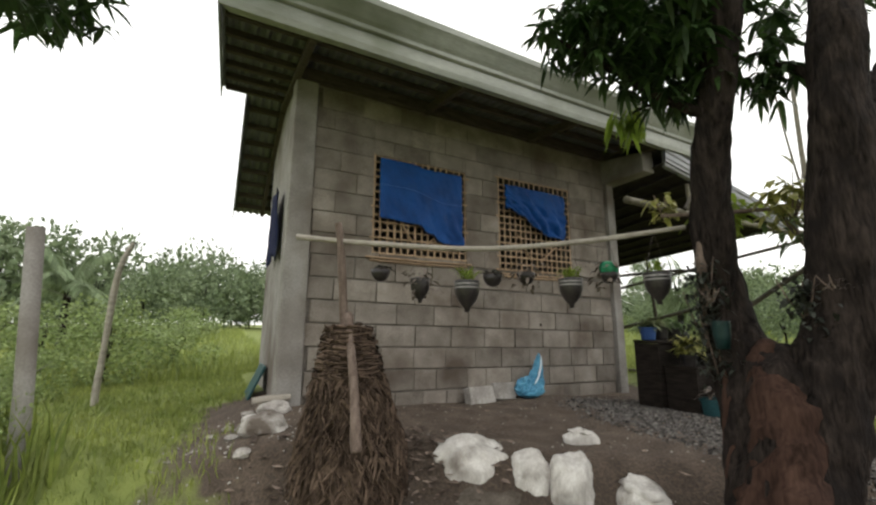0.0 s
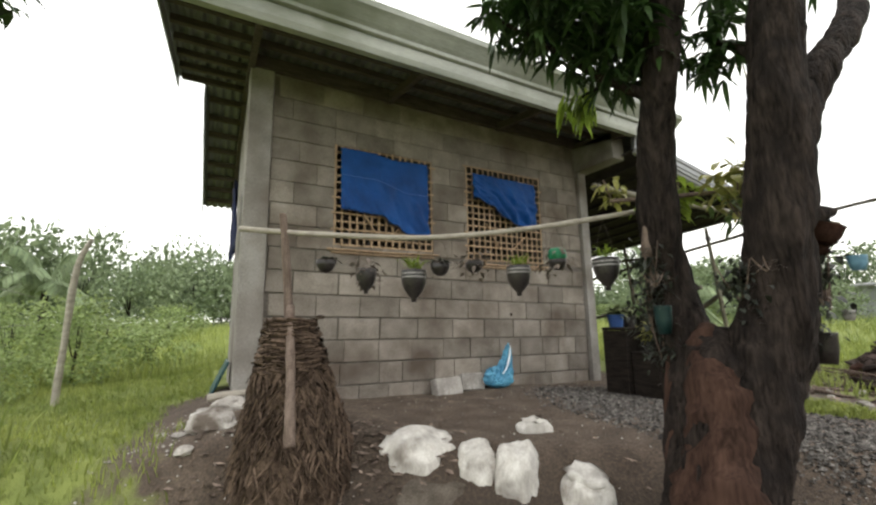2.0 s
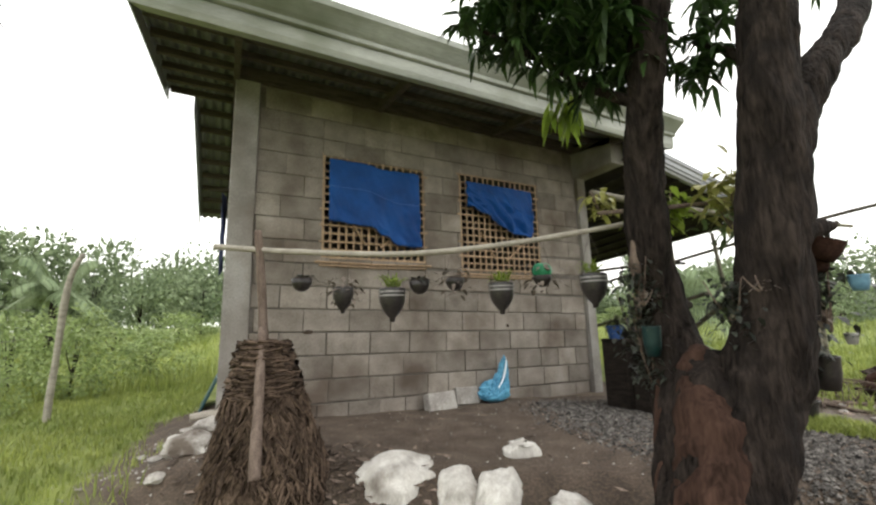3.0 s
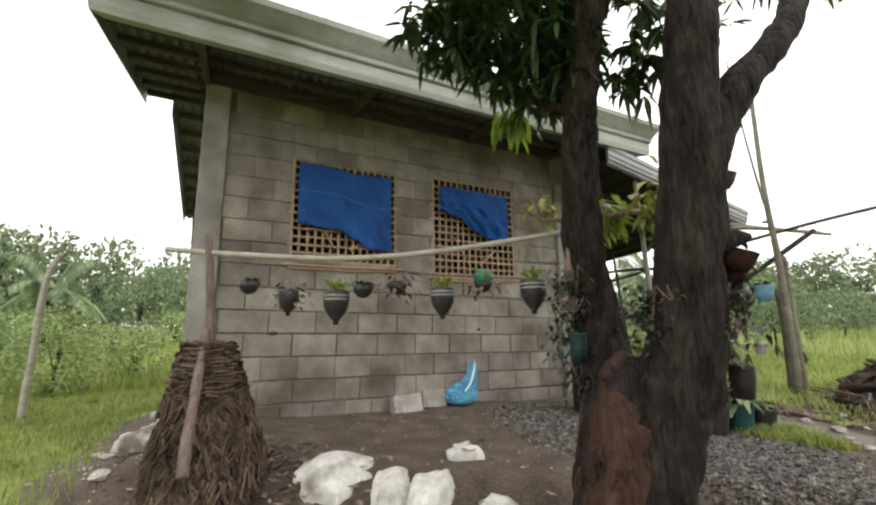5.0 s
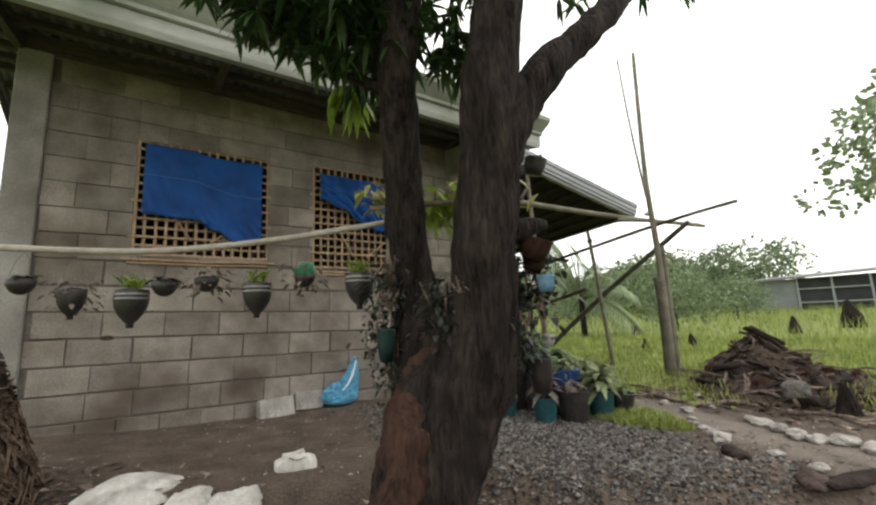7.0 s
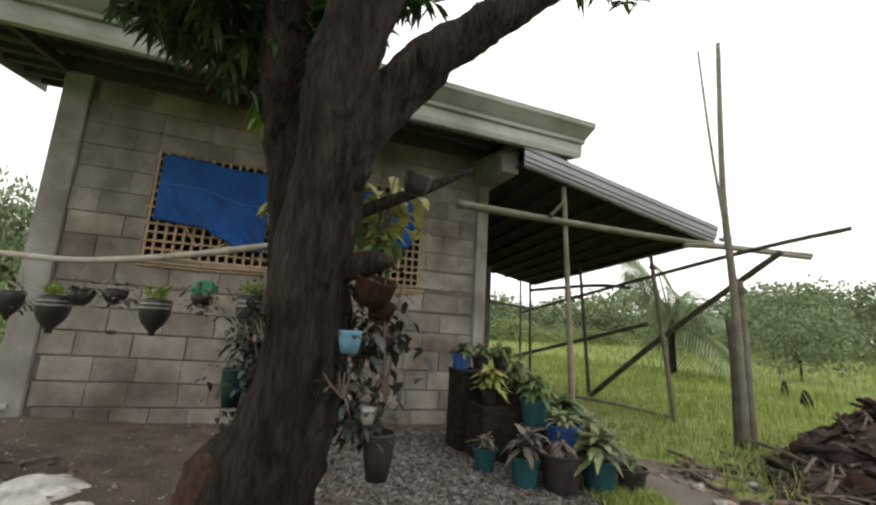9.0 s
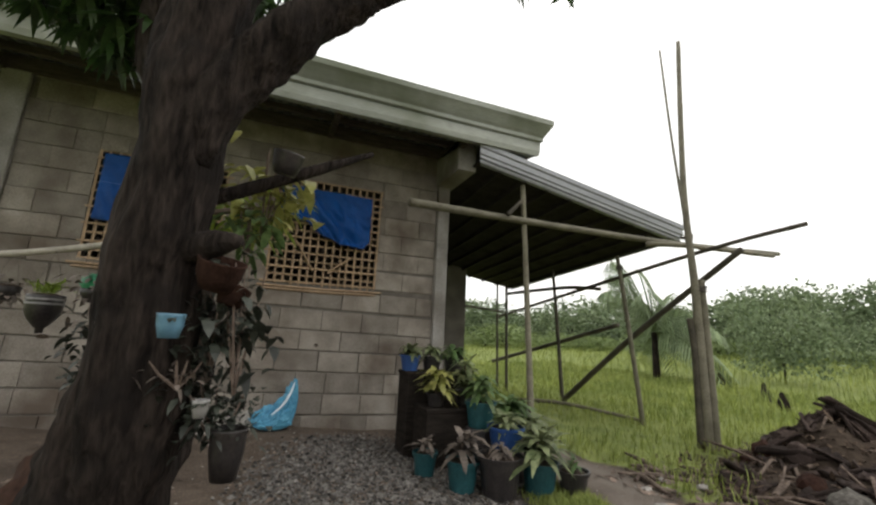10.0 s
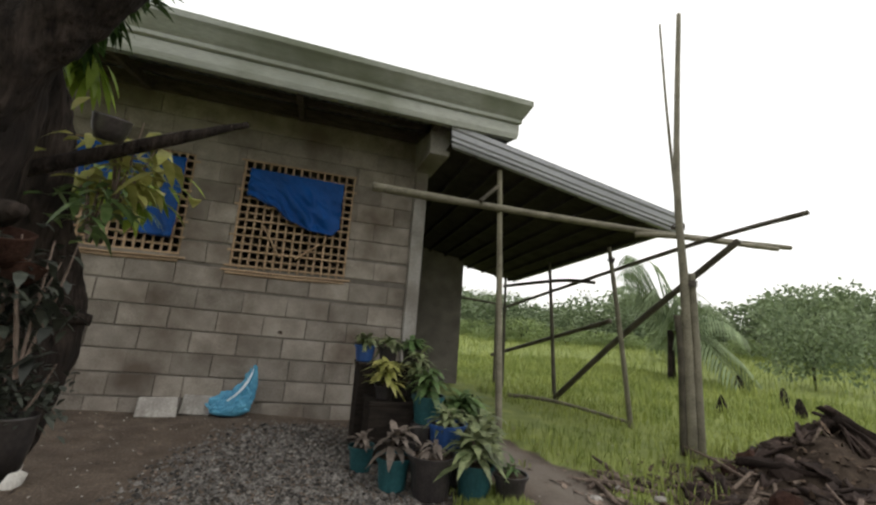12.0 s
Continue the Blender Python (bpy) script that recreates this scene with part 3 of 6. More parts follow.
gutter = empty("gutter", (0, 0, 0), label="moss-stained grey moulded metal eave gutter", category="gutter")
part("fascia", moulding(RX0, RX1, [(0.06, 0.0), (0.0, 0.0), (-0.012, 0.05), (-0.012, 0.15), (0.06, 0.15)], EAVE_Y, EAVE_Z - 0.04, 1.0), M_GUTTER, gutter)
part("trough", moulding(RX0, RX1, [(0.06, 0.153), (-0.02, 0.153), *G_PROF[4:12], (0.06, 0.2)], EAVE_Y, EAVE_Z - 0.04, 1.0), M_GUTTER, gutter)
# soffit behind the gutter, close under the sheets at the wall head
tagged(part("eave_trim", boxes((XL - 0.2, -0.045, 2.97, XR + 0.16, 0.0, 3.07)), M_PURLIN), "dark timber wall plate under eave", "trim", kind="structure")

# ---- carport roof ----
CZ = lambda x, y: 2.70 - 0.172 * (x - 4.36) - 0.075 * (y + 0.78)
carport = empty("carport_roof", (0, 0, 0), label="sloping grey metal carport roof with dark underside", category="roof", kind="structure")
bm = bmesh.new()
cs = [(4.36, -0.78), (7.12, -0.78), (7.12, 3.1), (4.36, 3.1)]
tv = [bm.verts.new((x, y, CZ(x, y))) for x, y in cs]
bv = [bm.verts.new((x, y, CZ(x, y) - 0.012)) for x, y in cs]
bm.faces.new(tv)
bm.faces.new(bv[::-1])
for i in range(4):
    bm.faces.new((tv[i], tv[(i + 1) % 4], bv[(i + 1) % 4], bv[i]))
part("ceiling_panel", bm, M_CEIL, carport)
for k in range(9):
    x = 4.6 + 0.3 * k
    bm = bmesh.new()
    vs = [bm.verts.new((xx, y, CZ(x, y) + dz)) for xx in (x, x + 0.04) for y in (-0.76, 3.05) for dz in (-0.06, -0.013)]
    for q in ((0, 1, 3, 2), (4, 5, 7, 6), (0, 1, 5, 4), (2, 3, 7, 6), (1, 3, 7, 5), (0, 2, 6, 4)):
        bm.faces.new([vs[i] for i in q])
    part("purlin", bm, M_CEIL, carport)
C_PROF = [(0.05, 0.0), (0.0, 0.0), (-0.008, 0.018), (0.0, 0.036), (-0.02, 0.05), (-0.02, 0.08), (-0.032, 0.095), (-0.032, 0.15), (-0.045, 0.165), (-0.045, 0.215), (-0.02, 0.225), (0.05, 0.215)]
part("fascia", moulding(4.36, 7.16, C_PROF, -0.79, 2.655, 0.6, -0.172), M_SHEETNEW, carport, "ribbed grey metal fascia")
bm = bmesh.new()
vs = [bm.verts.new((xx, y, CZ(7.12, y) + dz)) for xx in (7.13, 7.16) for y in (-0.74, 3.1) for dz in (-0.03, 0.16)]
for q in ((0, 1, 3, 2), (4, 5, 7, 6), (0, 1, 5, 4), (2, 3, 7, 6), (1, 3, 7, 5), (0, 2, 6, 4)):
    bm.faces.new([vs[i] for i in q])
part("fascia", bm, M_SHEETNEW, carport, "ribbed grey metal fascia")
bm = bmesh.new()
vs = [bm.verts.new((x, y, CZ(x, y) + 0.215)) for x, y in ((4.36, -0.74), (7.125, -0.74), (7.125, 3.1), (4.36, 3.1))]
bm.faces.new(vs)
part("roof_sheet", bm, M_SHEET, carport).modifiers.new("thickness", "SOLIDIFY").thickness = 0.006

# ---- bamboo scaffolding beside the carport ----
SC = "bamboo scaffold poles"


def gpole(x, y, dx, dy, top, r, m, label):
    return bamboo_pole("bamboo_post", [(x, y, gz(x, y) - 0.05), (x + dx * 0.5, y + dy * 0.5, top * 0.5), (x + dx, y + dy, top)], r, r * 0.75, m, label, "post", group=SC)


gpole(5.05, -0.70, -0.13, 0.0, 2.68, 0.034, M_BAMBOO, "upright weathered bamboo post under carport edge")
gpole(6.92, -0.32, -0.31, 0.0, 2.02, 0.032, M_BAMBOO, "leaning bamboo post in tall grass")
gpole(6.86, 1.12, -0.05, 0.15, 2.05, 0.032, M_BAMBOO_DARK, "dark upright bamboo post under carport")
gpole(6.75, 2.6, 0.0, 0.05, 1.95, 0.03, M_BAMBOO_DARK, "dark upright bamboo post under carport")
gpole(6.75, 2.95, 0.0, 0.05, 1.95, 0.025, M_BAMBOO_DARK, "thin dark bamboo post behind carport")
bamboo_pole("bamboo_rail", [(3.65, -0.75, 2.13), (5.0, -0.74, 2.135), (6.7, -1.0, 2.07), (8.42, -1.16, 2.11)], 0.04, 0.026, M_BAMBOO, "long horizontal bamboo rail lashed to posts", "rail", group=SC)
bamboo_pole("bamboo_rail", [(6.4, -0.95, 2.03), (6.72, -1.2, 2.0), (7.6, -1.55, 1.93)], 0.03, 0.022, M_BAMBOO, "short bamboo rail end beyond post", "rail", group=SC)
bamboo_pole("bamboo_rail", [(6.9, 3.2, 1.33), (6.9, -0.93, 1.91), (6.95, -2.2, 2.05)], 0.028, 0.02, M_BAMBOO_DARK, "thin dark bamboo rail running under carport", "rail", group=SC)
bamboo_pole("bamboo_rail", [(6.85, 3.3, 0.43), (6.88, 1.6, 0.80), (6.9, 0.0, 1.15)], 0.035, 0.028, M_BAMBOO_DARK, "dark sloping bamboo brace low over grass", "brace", group=SC)
bamboo_pole("bamboo_brace", [(6.86, 1.12, 0.0), (6.91, -0.2, 0.98), (6.97, -1.62, 1.92)], 0.04, 0.03, M_BAMBOO_DARK, "dark diagonal bamboo brace to tall post", "brace", group=SC)
bamboo_pole("bamboo_rail", [(6.6, 2.4, 1.72), (6.75, 0.9, 1.72), (6.9, 0.3, 1.66)], 0.03, 0.024, M_BAMBOO_DARK, "dark bamboo rail close under carport ceiling", "rail", group=SC)
bamboo_pole("bamboo_rail", [(4.4, 2.62, 1.62), (5.6, 2.8, 1.5), (6.9, 3.0, 1.42)], 0.025, 0.022, M_BAMBOO_DARK, "thin dark bamboo rail behind carport", "rail", group=SC)
bamboo_pole("fallen_pole", [(6.24, 1.4, gz(6.24, 1.4) + 0.05), (6.6, 0.75, gz(6.6, 0.75) + 0.09), (6.95, -0.29, gz(6.95, -0.29) + 0.04)], 0.03, 0.02, M_BAMBOO, "curved bamboo pole lying in the grass", "pole", group=SC)
# tall post lashed from two canes
tall_post = empty("tall_bamboo_post", (6.7, -1.3, gz(6.7, -1.3)), label="tall grey bamboo mast of lashed canes in grass", category="post")


def cane(pts, r0, r1, m, parent, name="cane"):
    P, R = smooth_path(pts, [r0 + (r1 - r0) * i / (len(pts) - 1) for i in range(len(pts))], 10)
    b2 = bmesh.new()
    o = Vector(parent.location)
    tube(b2, [p - o for p in P], R, 9, 0.1, pts[0][0])
    return part(name, b2, m, parent, smooth=True)


cane([(6.70, -1.30, -0.15), (6.60, -1.35, 1.44), (6.57, -1.33, 2.6), (6.66, -1.33, 4.45)], 0.05, 0.022, M_BAMBOO, tall_post)
cane([(6.77, -1.33, -0.15), (6.69, -1.37, 1.0), (6.66, -1.38, 1.6)], 0.042, 0.03, M_BAMBOO, tall_post)
cane([(6.65, -1.25, -0.15), (6.60, -1.30, 0.8), (6.57, -1.29, 1.2)], 0.035, 0.035, M_BAMBOO_DARK, tall_post)
cane([(6.60, -1.29, 2.3), (6.63, -1.18, 3.3), (6.65, -1.09, 4.5)], 0.016, 0.010, M_BAMBOO, tall_post, "thin_cane")
# short knee stick at the first post
bamboo_pole("knee_stick", [(4.70, -0.77, 2.16), (4.90, -0.74, 2.36)], 0.022, 0.018, M_BAMBOO_DARK, "short dark stick lashed at rail", "stick")

# ---- hanging pole and its post ----
bamboo_pole("hanging_pole", [(0.15, -0.985, 1.285), (0.6, -1.25, 1.235), (1.15, -1.58, 1.20), (1.7, -1.90, 1.245), (2.2, -2.20, 1.325)], 0.017, 0.015, M_POLE, "long pale peeled pole sagging across the yard", "pole", node=0.5)
bm = bmesh.new()
P, R = smooth_path([(0.47, -1.20, -0.15), (0.43, -1.15, 0.7), (0.40, -1.14, 1.1), (0.372, -1.12, 1.37)], [0.026, 0.024, 0.024, 0.02], 8)
tube(bm, P, R, 9, 0.3, 3)
tagged(part("support_post", bm, M_STICK, smooth=True), "crooked dark stick post holding the pole", "post")
bm = bmesh.new()
P, R = smooth_path([(0.376, -1.64, 0.15), (0.385, -1.56, 0.36), (0.41, -1.30, 0.80)], [0.025, 0.024, 0.022], 8)
tube(bm, P, R, 9, 0.2, 9)
tagged(part("leaning_stick", bm, M_STICK, smooth=True), "rough grey-brown stick leaning on stalk heap", "stick")


# stalk heap
def stalk_heap():
    thing = empty("stalk_heap", (0.47, -1.25, gz(0.47, -1.25)), label="tall bound heap of dry brown stalks round post", category="heap")
    bm = bmesh.new()
    gz0 = gz(0.47, -1.25)
    prof = [(0.33, -0.25), (0.30, 0.05), (0.25, 0.22), (0.20, 0.42), (0.16, 0.60), (0.12, 0.72), (0.05, 0.74)]
    lathe(bm, [(r * 0.93, z - 0.0) for r, z in prof], 20)
    for v in bm.verts:
        f = 1 + 0.18 * noise.noise(v.co * 7)
        v.co.x *= f
        v.co.y *= f
        v.co.z -= gz0
        v.co.x -= 0.06 * (v.co.z)
    part("heap_core", bm, M_STRAW, thing, smooth=True)
    bm = bmesh.new()
    for i in range(2400):
        z = rnd(-0.12, 0.73) - 0.0
        r = np.interp(z, [-0.25, 0.05, 0.22, 0.42, 0.60, 0.74], [0.33, 0.30, 0.25, 0.20, 0.16, 0.12]) * rnd(0.93, 1.06)
        a = rnd(0, 2 * math.pi)
        c = Vector((r * math.cos(a) - 0.06 * z, r * math.sin(a), z - gz0))
        tang = Vector((-math.sin(a), math.cos(a), 0))
        out = Vector((math.cos(a), math.sin(a), 0))
        if z > 0.45:
            d = tang + Vector((0, 0, rnd(-0.25, 0.25))) + out * rnd(-0.1, 0.25)
            L = rnd(0.04, 0.12)
        else:
            d = Vector((0, 0, -1)) + tang * rnd(-1.0, 1.0) + out * rnd(0.1, 0.7)
            L = rnd(0.05, 0.15)
        d.normalize()
        w = rnd(0.004, 0.010)
        s = d.cross(out).normalized() * w
        o = out * w
        p, q = c - d * L / 2, c + d * L / 2
        v = [bm.verts.new(p + s), bm.verts.new(p - s), bm.verts.new(p + o), bm.verts.new(q + s * 0.6), bm.verts.new(q - s * 0.6), bm.verts.new(q + o * 0.6)]
        for f in ((0, 1, 4, 3), (1, 2, 5, 4), (2, 0, 3, 5)):
            bm.faces.new([v[k] for k in f])
    ob = part("straw", bm, M_STRAW, thing)
    ob["kind"] = "stuff"


stalk_heap()


# ---- mango tree ----
def mango_tree():
    tree = empty("mango_tree", (2.25, -2.6, gz(2.25, -2.6)), label="twin-stemmed mango tree with rough dark bark", category="tree")
    o = Vector(tree.location)

    def limb(name, pts, radii, m, rough=0.22, sides=44, n=18, label=""):
        P, R = smooth_path([Vector(p) - o for p in pts], radii, n)
        bm = bmesh.new()
        tube(bm, P, R, sides, rough, radii[0] * 10)
        return part(name, bm, m, tree, label, smooth=True)

    limb("trunk", [(1.87, -2.62, -0.75), (1.90, -2.62, -0.4), (1.96, -2.62, -0.15), (2.05, -2.61, 0.10), (2.13, -2.61, 0.34), (2.17, -2.60, 0.52), (2.20, -2.59, 0.64)], [0.30, 0.225, 0.195, 0.19, 0.19, 0.16, 0.06], M_BARK, 0.2)
    limb("stem", [(1.92, -2.56, -0.5), (2.03, -2.53, 0.0), (2.14, -2.47, 0.30), (2.22, -2.40, 0.58), (2.255, -2.34, 0.85), (2.19, -2.36, 1.2), (2.13, -2.42, 1.6), (2.06, -2.53, 2.0), (2.06, -2.62, 2.5), (2.1, -2.6, 3.1), (2.2, -2.5, 3.9)], [0.16, 0.135, 0.135, 0.135, 0.112, 0.095, 0.093, 0.092, 0.085, 0.07, 0.05], M_BARK)
    limb("stem", [(1.91, -2.67, -0.5), (2.02, -2.69, 0.0), (2.14, -2.74, 0.32), (2.215, -2.80, 0.62), (2.24, -2.86, 0.95), (2.255, -2.90, 1.4), (2.27, -2.94, 1.8), (2.36, -2.96, 2.3), (2.5, -2.96, 3.2), (2.55, -2.9, 4.1)], [0.17, 0.15, 0.15, 0.145, 0.125, 0.122, 0.112, 0.10, 0.08, 0.05], M_BARK)
    # stripped reddish wood below the fork
    limb("bare_wood_strip", [(1.81, -2.68, -0.6), (1.85, -2.68, -0.2), (1.94, -2.67, 0.10), (2.03, -2.64, 0.32), (2.11, -2.59, 0.52), (2.18, -2.55, 0.66)], [0.15, 0.14, 0.125, 0.115, 0.095, 0.03], M_BARKRED, 0.5, 20, 8, "stripped reddish-brown bare wood")
    limb("bare_wood_strip", [(1.90, -2.50, -0.5), (1.97, -2.47, 0.0), (2.08, -2.42, 0.40), (2.16, -2.36, 0.62)], [0.06, 0.055, 0.05, 0.02], M_BARKRED, 0.4, 12, 8, "stripped reddish-brown bare wood")
    limb("bare_wood_strip", [(2.13, -2.31, 0.92), (2.11, -2.32, 1.08), (2.10, -2.34, 1.28)], [0.015, 0.03, 0.012], M_STICK, 0.4, 10, 6, "pale peeled bark scar")
    limb("branch", [(2.26, -2.93, 1.42), (2.42, -2.98, 1.72), (2.65, -3.03, 1.98), (2.95, -3.06, 2.26), (3.6, -2.98, 2.9), (4.3, -2.9, 3.6)], [0.10, 0.085, 0.075, 0.068, 0.055, 0.03], M_BARK)
    limb("branch_stub", [(2.30, -2.92, 1.12), (2.41, -2.97, 1.15), (2.47, -3.0, 1.16)], [0.05, 0.036, 0.015], M_BARK, n=6, sides=12)
    limb("branch_stub", [(2.20, -2.42, 0.80), (2.34, -2.40, 0.86), (2.42, -2.38, 0.86)], [0.035, 0.028, 0.02], M_BARK, n=6, sides=12)
    limb("dead_branch", [(2.28, -2.78, 1.30), (2.68, -2.71, 1.53), (2.90, -2.64, 1.67)], [0.026, 0.020, 0.012], M_BARK, n=6, sides=10)
    # the fourth twig runs out of view to the added shading leaves
    for pts in ([(2.06, -2.52, 1.85), (1.9, -2.35, 2.0), (1.65, -2.2, 2.2), (1.35, -2.1, 2.35)], [(2.05, -2.6, 2.4), (1.8, -2.5, 2.6), (1.5, -2.4, 2.8)], [(2.26, -2.96, 1.85), (2.28, -2.8, 2.05), (2.3, -2.65, 2.2)], [(2.5, -2.95, 3.0), (2.2, -3.8, 3.5), (1.4, -4.6, 3.8), (0.3, -4.7, 3.8)], [(2.1, -2.6, 3.0), (1.2, -2.0, 3.3), (0.0, -1.6, 3.2), (-0.8, -1.42, 2.4)]):
        limb("twig", pts, list(np.linspace(0.032, 0.010, len(pts))), M_BARK, n=6, sides=8)
    bm = bmesh.new()

    def whorl(c, n, L):
        ax = Vector((rnd(-1, 1), rnd(-1, 1), rnd(-0.6, 0.5))).normalized()
        for k in range(n):
            a = rnd(0, 2 * math.pi)
            side = Vector((math.cos(a), math.sin(a), rnd(-0.7, 0.3)))
            leaf(bm, c - o, side + ax * 0.7, L * rnd(0.7, 1.15), L * 0.24, rnd(0.25, 0.8))

    def cloud(c, r, count, L):
        done = 0
        while done < count:
            p = Vector((rnd(-1, 1), rnd(-1, 1), rnd(-1, 1)))
            if p.length > 1 or noise.noise(p * 2.1 + Vector(c)) < -0.22:
                continue
            whorl(Vector(c) + Vector((p.x * r[0], p.y * r[1], p.z * r[2])), random.randint(6, 10), L)
            done += 1

    cloud((1.86, -2.32, 2.55), (0.50, 0.46, 0.46), 235, 0.125)
    cloud((1.95, -2.40, 2.22), (0.30, 0.28, 0.26), 70, 0.12)
    cloud((1.52, -2.15, 2.48), (0.30, 0.30, 0.28), 55, 0.12)
    cloud((2.0, -2.4, 3.1), (0.8, 0.7, 0.4), 120, 0.14)
    cloud((2.30, -2.70, 2.12), (0.12, 0.14, 0.24), 20, 0.11)
    cloud((2.45, -2.7, 2.6), (0.3, 0.3, 0.25), 22, 0.12)
    cloud((4.1, -2.75, 3.6), (0.9, 0.8, 0.22), 70, 0.15)
    cloud((-1.12, -1.38, 2.24), (0.34, 0.36, 0.24), 46, 0.12)
    cloud((0.1, -1.7, 3.3), (1.0, 0.7, 0.2), 70, 0.14)
    # next two clouds: unseen leaves added overhead to shade trunk and sacks
    cloud((1.7, -4.9, 3.9), (1.9, 1.1, 0.4), 230, 0.17)
    cloud((0.2, -4.6, 3.8), (1.2, 1.0, 0.35), 120, 0.17)
    part("crown", bm, M_LEAF, tree)
    limb("twig", [(2.06, -2.52, 1.86), (2.0, -2.25, 2.06), (2.02, -2.03, 2.10)], [0.014, 0.012, 0.008], M_BARK, n=6, sides=8)
    bm = bmesh.new()
    for k in range(30):
        a = rnd(0, 2 * math.pi)
        leaf(bm, Vector((2.02 + rnd(-0.07, 0.07), -2.03 + rnd(-0.07, 0.07), 2.11 + rnd(-0.04, 0.04))) - o, (math.cos(a) * 0.5, math.sin(a) * 0.5, -0.7), rnd(0.14, 0.21), 0.042, 0.35)
    part("young_leaves", bm, M_LEAFYOUNG, tree, "fresh yellow-green hanging young leaves")


mango_tree()


# ---- hanging bottle planters ----
POT_TOP = [(0.0, -0.004), (0.060, 0.0), (0.068, 0.004), (0.070, 0.0), (0.069, -0.03), (0.066, -0.07), (0.052, -0.105), (0.030, -0.135), (0.015, -0.15), (0.015, -0.17), (0.0, -0.17)]


def planter(loc, size, plant, band=True, label="dark inverted plastic bottle planter hung from pole", flat=False):
    thing = empty("hanging_planter", loc, label=label, category="planter", group="hanging planters")
    bm = bmesh.new()
    prof = POT_TOP if not flat else [(0.0, -0.004), (0.060, 0.0), (0.07, 0.0), (0.066, -0.035), (0.045, -0.07), (0.02, -0.085), (0.0, -0.087)]
    lathe(bm, [(r * size, z * size) for r, z in prof], 20)
    pot = part("pot", bm, M_BLACKPOT, thing, smooth=True)
    if band:
        for z in (-0.012, -0.032):
            bm = bmesh.new()
            lathe(bm, [(0.0705 * size, z * size), (0.0725 * size, (z - 0.004) * size), (0.0705 * size, (z - 0.009) * size)], 20)
            part("band", bm, M_SILVER, pot, "pale shiny plastic rim band", smooth=True)
    bm = bmesh.new()
    lathe(bm, [(0.062 * size, 0.001), (0.04 * size, 0.010), (0.0, 0.014)], 14)
    part("soil", bm, M_SOIL, thing)
    # wires up to the pole
    u = (loc[0] - 0.15) / 2.05
    pz = 1.285 - 0.33 * u + 0.37 * u * u
    for sx in (-1, 1):
        bm = bmesh.new()
        tube(bm, [(sx * 0.066 * size, -sx * 0.02, -0.005), (sx * 0.03, -sx * 0.01, (pz - loc[2]) * 0.6), (0, 0, pz - loc[2] - 0.012)], [0.0011] * 3, 5)
        part("wire", bm, M_WIRE, thing)
    bm = bmesh.new()
    if plant == "grass":
        for k in range(60):
            a = rnd(0, 6.28)
            leaf(bm, (rnd(-0.035, 0.035) * size, rnd(-0.035, 0.035) * size, 0.008), (math.cos(a) * rnd(0.3, 1), math.sin(a) * rnd(0.3, 1), rnd(0.7, 1.8)), rnd(0.09, 0.21), 0.008, 0.6)
        part("plant", bm, M_LEAFYOUNG, thing, "thin pale green grassy leaves")["kind"] = "stuff"
    elif plant == "trail":
        for k in range(60):
            a = rnd(0, 6.28)
            r = rnd(0.02, 0.12)
            leaf(bm, (math.cos(a) * r, math.sin(a) * r, rnd(-0.10, 0.06)), (math.cos(a), math.sin(a), rnd(-0.6, 0.6)), rnd(0.03, 0.055), 0.022, 0.4)
        part("plant", bm, M_LEAFPINK, thing, "small dull pinkish trailing leaves")["kind"] = "stuff"
    else:
        for k in range(26):
            a = rnd(0, 6.28)
            leaf(bm, (rnd(-0.04, 0.04) * size, rnd(-0.04, 0.04) * size, 0.006), (math.cos(a), math.sin(a), rnd(0.1, 1.0)), rnd(0.05, 0.10), 0.022, 0.6)
        part("plant", bm, M_LEAFDUSK, thing, "sparse dark small leaves")["kind"] = "stuff"
    return thing


planter((0.61, -1.26, 1.075), 0.85, "sparse", False, label="small dark bowl planter with sparse leaves", flat=True)
planter((0.82, -1.383, 1.015), 0.85, "trail", False, "dark bottle planter with dull trailing plant")
planter((1.065, -1.526, 1.00), 1.08, "grass", label="large dark bottle planter with pale grassy plant")
planter((1.20, -1.606, 1.04), 0.85, "sparse", False, label="small dark bowl planter with silver rim", flat=True)
planter((1.374, -1.708, 1.05), 0.80, "trail", False, "shallow planter overgrown by pinkish trailing plant", flat=True)
planter((1.59, -1.85, 1.01), 1.0, "grass", label="dark pointed bottle planter with grassy plant")
g = planter((1.80, -1.955, 1.05), 0.75, "trail", False, "green bottle planter with dark trailing leaves", flat=True)
bm = bmesh.new()
lathe(bm, [(0.0, 0.07), (0.03, 0.068), (0.05, 0.05), (0.055, 0.02), (0.045, -0.005)], 14)
for v in bm.verts:
    v.co += Vector((noise.noise(v.co * 40), noise.noise(v.co * 40 + Vector((3, 0, 0))), 0)) * 0.012
part("bottle_piece", bm, M_GREENPLASTIC, g, "bright green plastic bottle piece", smooth=True)
planter((2.04, -2.10, 1.045), 1.08, "grass", label="black pointed bottle planter hung beside trunk")


